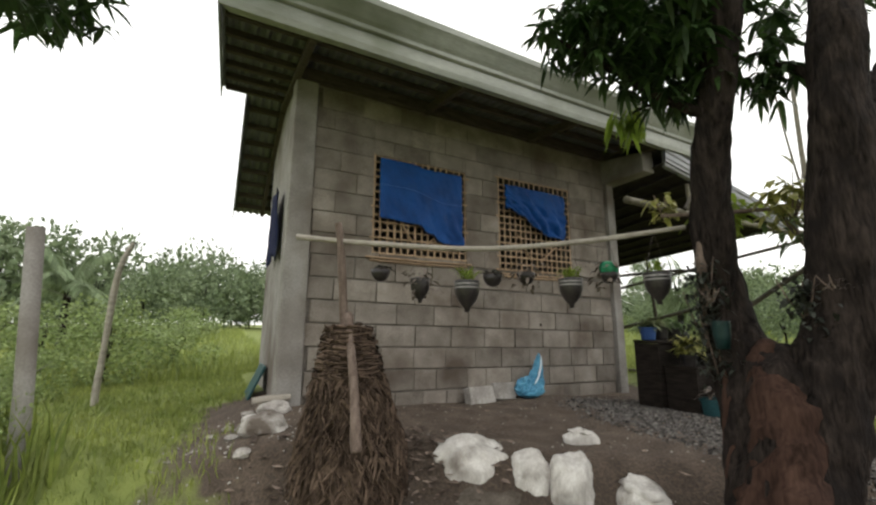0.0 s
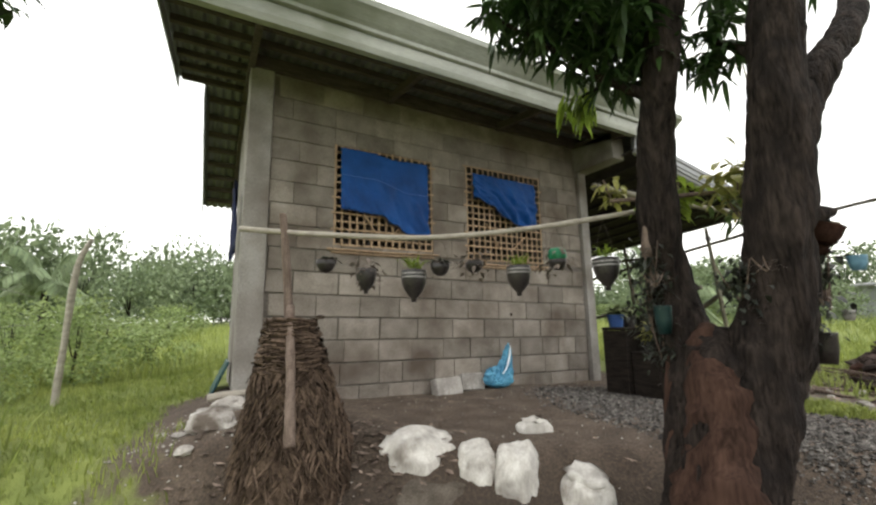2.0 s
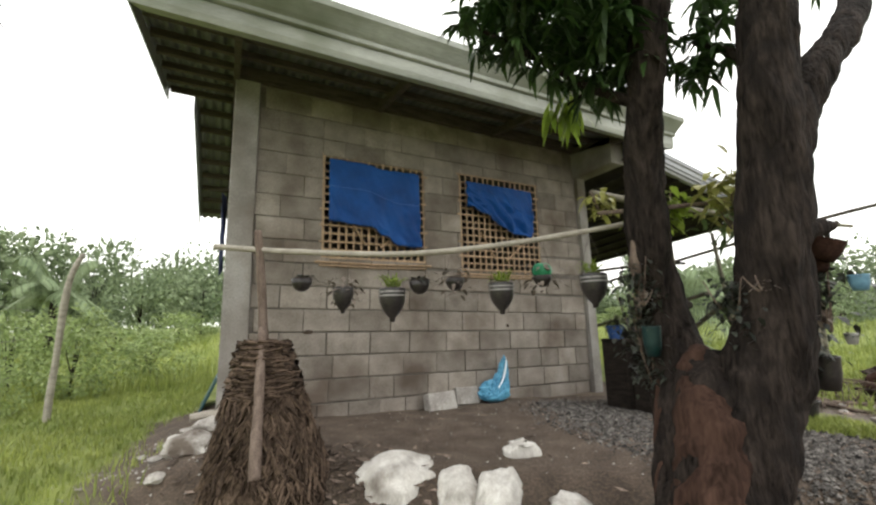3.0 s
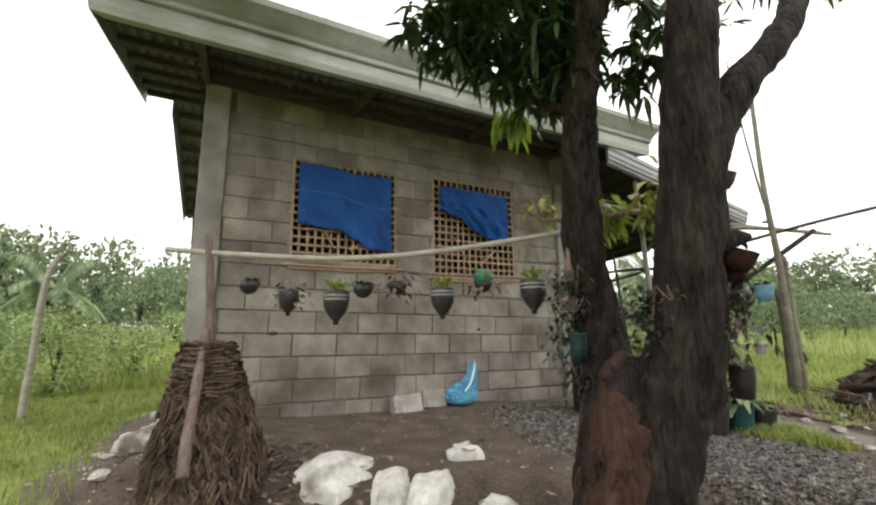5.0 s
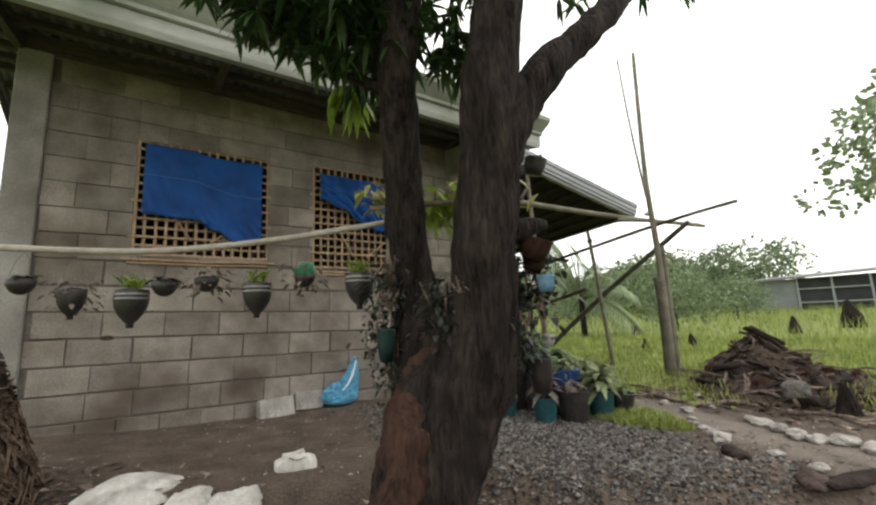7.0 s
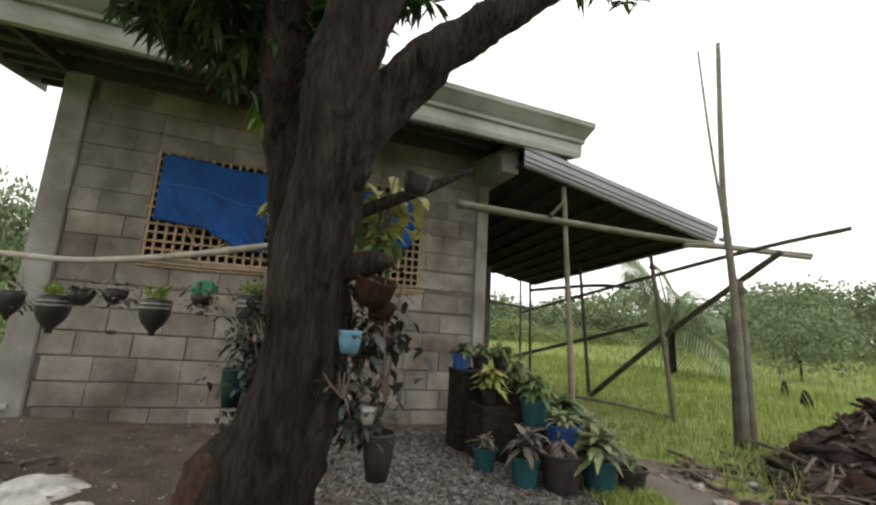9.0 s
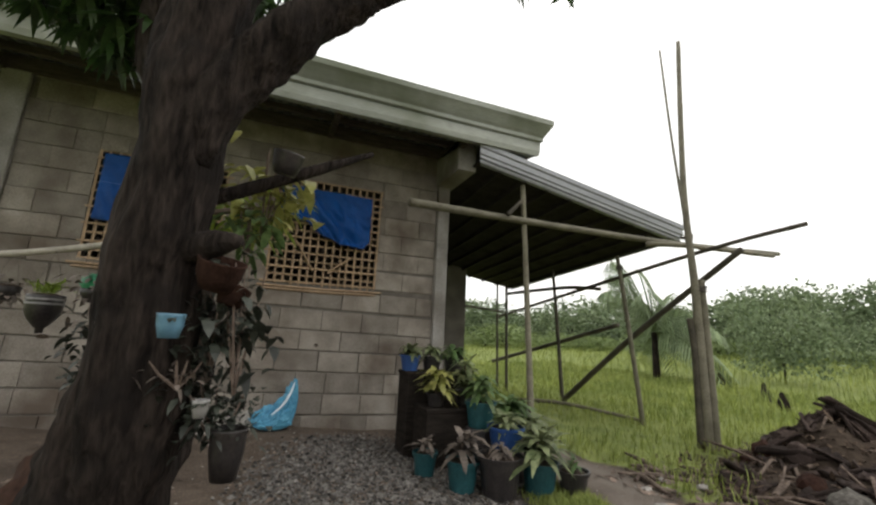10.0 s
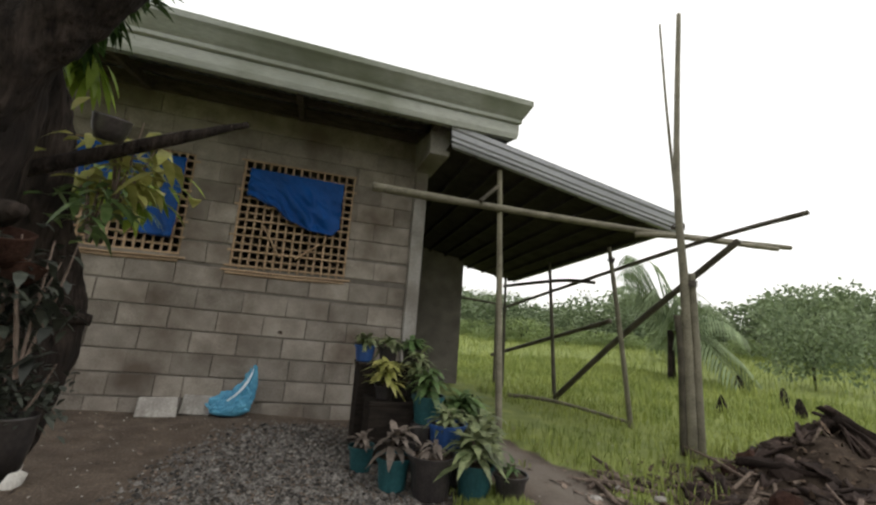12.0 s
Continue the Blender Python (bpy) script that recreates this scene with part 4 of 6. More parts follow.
# ---- epiphytes and planters tied to the tree ----
def foliage(name, centre, r, count, L, W, m, label, category, droop=0.5, hang=0.0, group=""):
    thing = empty(name, centre, label=label, category=category, group=group)
    bm = bmesh.new()
    for k in range(count):
        p = Vector((random.gauss(0, 0.45), random.gauss(0, 0.45), random.gauss(0, 0.45)))
        a = rnd(0, 6.28)
        leaf(bm, (p.x * r[0], p.y * r[1], p.z * r[2]), (math.cos(a), math.sin(a), rnd(-0.8, 0.7) - hang), L * rnd(0.6, 1.3), W * rnd(0.7, 1.2), droop)
    part("foliage", bm, m, thing)["kind"] = "stuff"
    for k in range(5):
        a, b = rnd(-1, 1), rnd(-1, 1)
        bm = bmesh.new()
        tube(bm, [(0, 0, -r[2]), (a * r[0] * 0.5, b * r[1] * 0.5, 0), (a * r[0] * 0.8, b * r[1] * 0.8, r[2] * 0.9)], [0.005, 0.004, 0.002], 5)
        part("stem", bm, M_STICK, thing)
    return thing


EPI = "dark leathery epiphyte clinging to mango trunk"
for c, r in (((2.10, -2.33, 0.98), (0.13, 0.10, 0.14)), ((2.09, -2.32, 0.78), (0.14, 0.10, 0.16)), ((2.11, -2.35, 0.58), (0.12, 0.10, 0.13)), ((2.13, -2.74, 0.86), (0.13, 0.09, 0.10)), ((2.18, -2.80, 0.72), (0.12, 0.09, 0.12)), ((2.34, -2.84, 0.78), (0.11, 0.11, 0.16)), ((2.42, -2.86, 0.92), (0.12, 0.11, 0.14)), ((2.46, -2.82, 0.66), (0.12, 0.10, 0.10))):
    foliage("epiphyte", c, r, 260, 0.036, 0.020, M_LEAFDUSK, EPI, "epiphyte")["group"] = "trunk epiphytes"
for c in ((2.13, -2.86, 0.92), (2.06, -2.38, 0.90), (2.36, -2.95, 0.78)):
    foliage("dry_epiphyte", c, (0.09, 0.06, 0.04), 30, 0.032, 0.012, M_LEAFPINK, "dry pale epiphyte leaves tied to trunk", "epiphyte")["group"] = "trunk epiphytes"
foliage("variegated_plant", (2.50, -2.60, 1.43), (0.15, 0.14, 0.17), 110, 0.095, 0.042, M_LEAFVAR, "yellow-green variegated leafy plant on trunk", "plant")
foliage("variegated_plant", (2.16, -2.10, 1.47), (0.10, 0.08, 0.08), 40, 0.085, 0.036, M_LEAFVAR, "yellow-green sprig beside mango stem", "plant")
foliage("variegated_plant", (2.42, -2.32, 1.42), (0.15, 0.12, 0.14), 90, 0.10, 0.04, M_LEAFYOUNG, "bright green leafy plant between tree stems", "plant")
bm = bmesh.new()
tube(bm, [(2.10, -2.12, 1.40), (2.28, -2.38, 1.38), (2.55, -2.55, 1.40)], [0.012, 0.014, 0.010], 7)
tagged(part("plant_support", bm, M_STICK), "thin stick carrying plants between stems", "stick")
foliage("variegated_plant", (2.47, -2.66, 1.26), (0.12, 0.12, 0.12), 60, 0.08, 0.03, M_LEAFMID, "green leafy plant hanging on trunk side", "plant")
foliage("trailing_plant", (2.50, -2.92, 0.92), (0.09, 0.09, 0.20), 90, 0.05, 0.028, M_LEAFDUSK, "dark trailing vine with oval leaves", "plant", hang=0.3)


def small_pot(name, loc, r, h, m, label, tilt=(0, 0, 0)):
    thing = empty(name, loc, label=label, category="planter")
    thing.rotation_euler = [radians(a) for a in tilt]
    bm = bmesh.new()
    lathe(bm, [(0.0, -h), (r * 0.7, -h), (r * 0.95, -h * 0.5), (r, -0.006), (r * 1.05, 0.0), (r * 0.92, 0.0), (r * 0.88, -0.02), (0, -0.02)], 18)
    part("pot", bm, m, thing, smooth=True)
    bm = bmesh.new()
    for k in range(14):
        a = rnd(0, 6.28)
        leaf(bm, (rnd(-0.4, 0.4) * r, rnd(-0.4, 0.4) * r, -0.015), (math.cos(a), math.sin(a), rnd(0.2, 1)), rnd(0.03, 0.06), 0.016, 0.5)
    part("plant", bm, M_LEAFDUSK, thing)
    return thing


small_pot("husk_pot", (2.43, -2.98, 1.10), 0.065, 0.085, M_HUSK, "round reddish coconut husk pot on trunk", (18, 10, 0))
small_pot("husk_pot", (2.57, -2.89, 1.50), 0.05, 0.075, M_BLACKPOT, "black bowl pot hung under leaves", (15, 0, 30))
small_pot("husk_pot", (2.47, -2.92, 1.03), 0.045, 0.06, M_HUSK, "small husk pot tied to trunk", (-10, 20, 0))
small_pot("blue_cup", (2.345, -3.08, 0.94), 0.032, 0.06, mat("pale_blue_cup", (0.07, 0.16, 0.24), (0.14, 0.28, 0.38), 9, 0.4, 0.1, 50), "pale blue plastic cup tied to trunk")
small_pot("green_pot", (2.02, -2.43, 0.76), 0.042, 0.14, mat("dark_green_bottle", (0.004, 0.018, 0.018), (0.010, 0.035, 0.034), 8, 0.4, 0.1, 50), "dark green bottle pot tied to trunk")
small_pot("white_cup", (2.43, -3.0, 0.72), 0.022, 0.045, M_SILVER, "small clear plastic cup on trunk")
small_pot("black_pot", (2.50, -2.88, 0.62), 0.05, 0.14, M_BLACKPOT, "long black bottle pot hanging from trunk")


# ---- potted plants beside the pillar ----
def plant_pot(loc, r, h, m, kind, label, leaves=34, L=0.17, lm=None):
    thing = empty("potted_plant", loc, label=label, category="potted plant", group="potted plants by the wall")
    bm = bmesh.new()
    lathe(bm, [(0, 0), (r * 0.74, 0), (r * 0.78, 0.01), (r * 0.95, h * 0.86), (r * 1.06, h * 0.87), (r * 1.08, h), (r * 0.98, h), (r * 0.94, h - 0.02), (0, h - 0.02)], 24)
    part("pot", bm, m, thing, smooth=False)
    bm = bmesh.new()
    lathe(bm, [(r * 0.93, h - 0.018), (r * 0.5, h - 0.008), (0, h - 0.004)], 14)
    part("soil", bm, M_SOIL, thing)
    bm = bmesh.new()
    st = rnd(0.10, 0.2) if kind == "tall" else 0.05
    tube(bm, [(0, 0, h - 0.02), (rnd(-0.02, 0.02), 0.0, h + st * 0.6), (rnd(-0.04, 0.04), rnd(-0.03, 0.03), h + st)], [0.008, 0.007, 0.005], 7)
    part("stem", bm, M_STICK, thing)
    bm = bmesh.new()
    for k in range(leaves):
        a = rnd(0, 6.28)
        z = h + rnd(0.0, st * 1.1)
        leaf(bm, (rnd(-0.02, 0.02), rnd(-0.02, 0.02), z), (math.cos(a), math.sin(a), rnd(0.1, 1.3)), L * rnd(0.6, 1.2), L * 0.24, rnd(0.3, 0.9))
    part("foliage", bm, lm or M_LEAFMID, thing)["kind"] = "stuff"
    return thing


def gpz(x, y, dz=0.0):
    return (x, y, gz(x, y) + dz)


# dark stepped stand of planks
stand = empty("plant_stand", gpz(3.92, -0.98), label="dark rough stepped plant stand beside pillar", category="stand")
sz = gz(3.92, -0.98)
for x0, y0, x1, y1, zt in ((-0.26, 0.02, 0.30, 0.30, 0.60), (-0.20, -0.30, 0.30, 0.02, 0.36)):
    part("shelf", boxes((x0, y0, zt - sz - 0.03, x1, y1, zt - sz), bevel=0.005), M_STAND, stand)
    part("front_board", boxes((x0 + 0.01, y0 + 0.01, -0.02, x1 - 0.01, y0 + 0.035, zt - sz - 0.032)), M_STAND, stand)
    for xx in (x0 + 0.01, x1 - 0.04):
        part("side_board", boxes((xx, y0 + 0.037, -0.02, xx + 0.025, y1 - 0.004, zt - sz - 0.032)), M_STAND, stand)
plant_pot((3.72, -0.82, 0.602), 0.085, 0.13, M_BLUEPOT, "low", "small leafy plant in dark blue pot", 60, 0.17, M_LEAFGREY)
plant_pot((3.92, -0.82, 0.602), 0.085, 0.12, M_BLACKPOT, "low", "grey-green leafy plant in black pot", 60, 0.17, M_LEAFGREY)
plant_pot((4.12, -0.84, 0.602), 0.085, 0.12, M_BLACKPOT, "low", "dark leafy plant in black pot", 70, 0.19)
plant_pot((3.85, -1.14, 0.362), 0.075, 0.10, M_BLACKPOT, "tall", "yellow variegated croton in black pot", 70, 0.22, M_LEAFVAR)
plant_pot((4.10, -1.14, 0.362), 0.08, 0.12, M_BLACKPOT, "tall", "dark green shrub in black pot", 80, 0.18, M_LEAFGREY)
# pots on the ground, two of them raised on upturned black tubs
def tub(x, y, r, h):
    bm = bmesh.new()
    lathe(bm, [(r * 1.1, 0.0), (r * 1.12, 0.02), (r * 1.02, 0.03), (r * 0.9, h * 0.95), (r * 0.84, h), (0, h)], 22)
    ob = part("upturned_tub", bm, M_BLACKPOT, smooth=False)
    ob.location = gpz(x, y)
    tagged(ob, "upturned black plastic tub carrying a pot", "tub", "upturned tubs")
    return gz(x, y) + h


plant_pot((4.20, -1.62, tub(4.20, -1.62, 0.135, 0.20)), 0.125, 0.17, M_BLUEPOT, "low", "broad-leaved plant in blue plastic pot", 40, 0.18, M_LEAFGREY)
plant_pot((4.14, -1.34, tub(4.14, -1.34, 0.13, 0.30)), 0.115, 0.19, M_TEAL, "tall", "leafy plant in raised dark teal pot", 70, 0.2)
plant_pot(gpz(3.84, -1.68, 0.0), 0.105, 0.19, M_TEAL, "tall", "spindly pale plant in teal plastic pot on gravel", 30, 0.22, M_LEAFPINK)
plant_pot(gpz(4.30, -1.88, 0.0), 0.115, 0.21, M_TEAL, "tall", "variegated upright plant in teal plastic pot", 56, 0.26, M_LEAFGREY)
plant_pot(gpz(3.68, -1.40, 0.0), 0.085, 0.16, M_TEAL, "low", "small wilted plant in dull teal pot", 26, 0.15, M_LEAFPINK)
plant_pot(gpz(4.05, -1.80, 0.0), 0.14, 0.24, M_BLACKPOT, "low", "brown leafy plant in wide black pot", 26, 0.13, M_LEAFPINK)
plant_pot(gpz(4.50, -1.96, 0.0), 0.10, 0.16, M_BLACKPOT, "low", "low dark plant in black pot", 26, 0.1)
plant_pot(gpz(4.42, -1.30, 0.0), 0.11, 0.30, M_BLACKPOT, "tall", "tall green bushy plant behind the pots", 110, 0.24)
plant_pot(gpz(4.47, -1.60, 0.0), 0.10, 0.22, M_BLACKPOT, "tall", "tall pale-green plant in black pot", 70, 0.23, M_LEAFGREY)


# ---- bag and loose blocks by the wall ----
def blue_bag():
    thing = empty("plastic_bag", gpz(2.68, -0.16), label="crumpled light blue plastic bag against wall", category="bag")

    def crumple(name, base, m, sx, sy, hz, peak, seed, label=""):
        bm = bmesh.new()
        bmesh.ops.create_icosphere(bm, subdivisions=4, radius=1)
        for v in bm.verts:
            c = v.co.copy()
            n = 0.30 * abs(noise.noise(c * 2.2 + Vector((seed, 0, 0)))) + 0.16 * abs(noise.noise(c * 3.2 + Vector((0, seed, 0)))) - 0.10
            h = (c.z + 1) / 2
            top = hz * (1 + peak * ss(-0.1, 0.9, c.x) * h)
            v.co = Vector((base[0] + sx * c.x * (1.05 - 0.35 * h + n), base[1] + sy * c.y * (1 - 0.55 * h + n), base[2] + max(0.0, h * top * (1 + n))))
        return part(name, bm, m, thing, label)

    crumple("bag_body", (0, 0, 0), M_BAG, 0.20, 0.13, 0.22, 0.75, 3)
    crumple("bag_neck", (0.13, 0.02, 0.12), M_BAG, 0.07, 0.05, 0.28, 0.4, 9)
    crumple("bag_fold", (-0.05, -0.06, 0.02), M_BAG, 0.12, 0.08, 0.12, 0.9, 14)
    bm = bmesh.new()
    P, R = smooth_path([(-0.02, -0.10, 0.15), (0.06, -0.07, 0.22), (0.12, -0.04, 0.32), (0.15, -0.02, 0.42)], [0.006, 0.010, 0.009, 0.004], 6)
    tube(bm, P, R, 7, 0.4, 5)
    part("stripe", bm, M_BAGWHITE, thing, "white printed stripe")


blue_bag()


def rock(name, loc, size, m, label, category="stone", rot=0, flat=0.6, group="", seed=0):
    bm = bmesh.new()
    bmesh.ops.create_icosphere(bm, subdivisions=3, radius=1)
    for v in bm.verts:
        f = 1 + 0.35 * noise.noise(v.co * 1.3 + Vector((seed, 0, 0))) + 0.15 * noise.noise(v.co * 4 + Vector((0, seed, 0)))
        v.co = Vector((v.co.x * size[0], v.co.y * size[1], v.co.z * size[2])) * f
    ob = part(name, bm, m)
    ob.location = loc
    ob.rotation_euler = (0, 0, radians(rot))
    return tagged(ob, label, category, group)


for x, y, rz, w in ((2.10, -0.10, 4, 0.30), (2.40, -0.07, -8, 0.24)):
    bm = bmesh.new()
    box(bm, -w / 2, -0.055, 0, w / 2, 0.055, 0.165, 0.008)
    for v in bm.verts:
        v.co += Vector((noise.noise(v.co * 9 + Vector((x, 0, 0))), noise.noise(v.co * 9 + Vector((0, x, 0))), noise.noise(v.co * 9 + Vector((0, 0, x))))) * 0.012
    ob = part("loose_block", bm, M_STONE)
    ob.location = gpz(x, y, -0.01)
    ob.rotation_euler = (radians(-12), 0, radians(rz))
    tagged(ob, "loose grey concrete block leaning at wall foot", "block", "loose blocks")


# ---- sacks along the yard edge ----
def sack(loc, size, rot, tilt, label, m=None, seed=0.0, mouth=False):
    thing = empty("sack", loc, label=label, category="sack", group="sacks along yard edge")
    thing.rotation_euler = (radians(tilt), 0, radians(rot))
    bm = bmesh.new()
    bmesh.ops.create_icosphere(bm, subdivisions=5, radius=1)
    for v in bm.verts:
        c = v.co.copy()
        p = Vector([math.copysign(abs(t) ** 0.75, t) for t in c])
        f = 1 + 0.16 * noise.noise(c * 1.6 + Vector((seed, 0, 0)))
        ang = math.atan2(c.y, c.x)
        fold = (0.024 * math.sin(ang * 9 + seed + 2.0 * noise.noise(c * 1.5)) + 0.016 * math.sin(ang * 17 + seed * 2 + 1.5 * c.z)) * ss(-0.9, 0.1, c.z) * (1 - 0.6 * ss(0.5, 1.0, c.z)) + 0.05 * abs(noise.noise(Vector((c.x * 5, c.y * 4 + seed, c.z * 1.5)))) + 0.012 * noise.noise(c * 12)
        v.co = Vector((p.x * size[0], p.y * size[1], p.z * size[2])) * (f + fold)
    part("sack_body", bm, m or M_SACK, thing, smooth=True)
    if mouth:
        bm = bmesh.new()
        lathe(bm, [(size[0] * 0.55, 0.0), (size[0] * 0.75, size[2] * 0.18), (size[0] * 0.6, size[2] * 0.30), (size[0] * 0.25, size[2] * 0.2)], 18)
        for v in bm.verts:
            v.co += Vector((noise.noise(v.co * 18), noise.noise(v.co * 18 + Vector((4, 0, 0))), noise.noise(v.co * 14))) * 0.035
            v.co.z += size[2] * 0.75
        part("sack_mouth", bm, M_SACK, thing, "crumpled open sack mouth", smooth=True)
    return thing


sack((1.10, -1.46, -0.07), (0.235, 0.18, 0.155), -20, 8, "bulging white woven sack of soil, dirty below", seed=1)
sack((1.13, -1.62, -0.28), (0.24, 0.16, 0.19), -20, 0, "mud-dark sack under white sack", M_SACKDARK, seed=4)
sack((1.36, -1.68, -0.16), (0.13, 0.14, 0.20), -25, 14, "upright dirty white woven sack", seed=8)
sack((1.53, -1.83, -0.17), (0.13, 0.16, 0.21), -50, 18, "slumped white woven sack with dark tears", seed=12)
sack((1.76, -2.09, -0.25), (0.14, 0.12, 0.18), -30, 5, "low white sack with crumpled top", seed=17, mouth=True)
sack((1.86, -1.60, 0.02), (0.11, 0.07, 0.055), -10, -6, "small flattened white sack scrap on earth", seed=21, mouth=True)
sack((1.42, -1.80, -0.40), (0.20, 0.15, 0.17), -30, 0, "mud-dark sack in lower course", M_SACKDARK, seed=25)
sack((1.66, -2.02, -0.42), (0.20, 0.15, 0.17), -40, 0, "mud-dark sack in lower course", M_SACKDARK, seed=29)

# rubble by the corner pillar
for i, (x, y, s, rz) in enumerate(((0.20, -0.16, 0.13, 20), (0.08, -0.60, 0.16, -30), (0.24, 0.05, 0.07, 0), (-0.02, -0.30, 0.05, 10), (-0.12, -0.12, 0.04, 40), (0.12, -0.42, 0.06, 70), (-0.06, -0.9, 0.05, 0), (-0.22, -0.2, 0.035, 0), (0.02, 0.04, 0.05, 0), (-0.1, -0.52, 0.045, 0))):
    rock("rubble_stone", gpz(x, y, s * 0.25), (s, s * 0.7, s * 0.5), M_STONE if i != 1 else M_SACK, "pale rough rubble stone at house corner", rot=rz, group="rubble stones", seed=i * 3.1)
bm = bmesh.new()
tube(bm, [(-0.12, 0.02, 0), (0.0, 0, 0.015), (0.16, -0.01, 0.02)], [0.028, 0.032, 0.028], 8, 0.2)
ob = part("log_piece", bm, M_POLE)
ob.location = gpz(0.16, -0.02, 0.075)
tagged(ob, "short pale log piece on rubble at pillar", "log")
# stones edging the path
for i, (x, y, s) in enumerate(((5.09, -2.0, 0.05), (4.92, -2.27, 0.075), (4.66, -2.42, 0.04), (4.40, -2.62, 0.05), (4.23, -2.80, 0.085), (4.30, -2.72, 0.06), (4.16, -3.10, 0.05), (4.10, -3.3, 0.06), (5.20, -2.35, 0.04), (4.95, -2.72, 0.07), (4.84, -2.82, 0.085), (4.74, -2.95, 0.08), (4.66, -3.06, 0.09), (4.62, -3.18, 0.075), (4.64, -3.30, 0.085), (4.60, -3.44, 0.09), (4.56, -3.62, 0.08), (5.35, -1.9, 0.04), (4.52, -2.5, 0.035), (5.5, -2.1, 0.05))):
    rock("path_stone", gpz(x, y, s * 0.25), (s * 0.85, s * 0.6, s * 0.40), M_STONE, "pale flat stone edging the earth path", rot=i * 47, group="path stones", seed=i * 1.7)
# dark bark slabs lying in the lane
for i, (x, y, a, L) in enumerate(((3.95, -3.30, 20, 0.34), (4.12, -3.42, -15, 0.42), (4.02, -2.95, 40, 0.22))):
    bm = bmesh.new()
    n = 8
    rows = []
    for k in range(n + 1):
        u = k / n
        w = 0.07 * (1 - 0.5 * abs(2 * u - 1)) * (1 + 0.4 * noise.noise(Vector((u * 6, i, 0))))
        rows.append([bm.verts.new((L * (u - 0.5), w * j, 0.02 + 0.018 * (1 - j * j) + 0.015 * noise.noise(Vector((u * 5, j, i))))) for j in (-1, -0.5, 0, 0.5, 1)])
    for r0, r1 in zip(rows, rows[1:]):
        for j in range(4):
            bm.faces.new((r0[j], r0[j + 1], r1[j + 1], r1[j]))
    ob = part("bark_slab", bm, M_SHEATH, smooth=True)
    ob.modifiers.new("thickness", "SOLIDIFY").thickness = 0.014
    ob.location = gpz(x, y)
    ob.rotation_euler = (0, 0, radians(a))
    tagged(ob, "dark rotten bark slab lying by the path", "bark", "bark slabs")


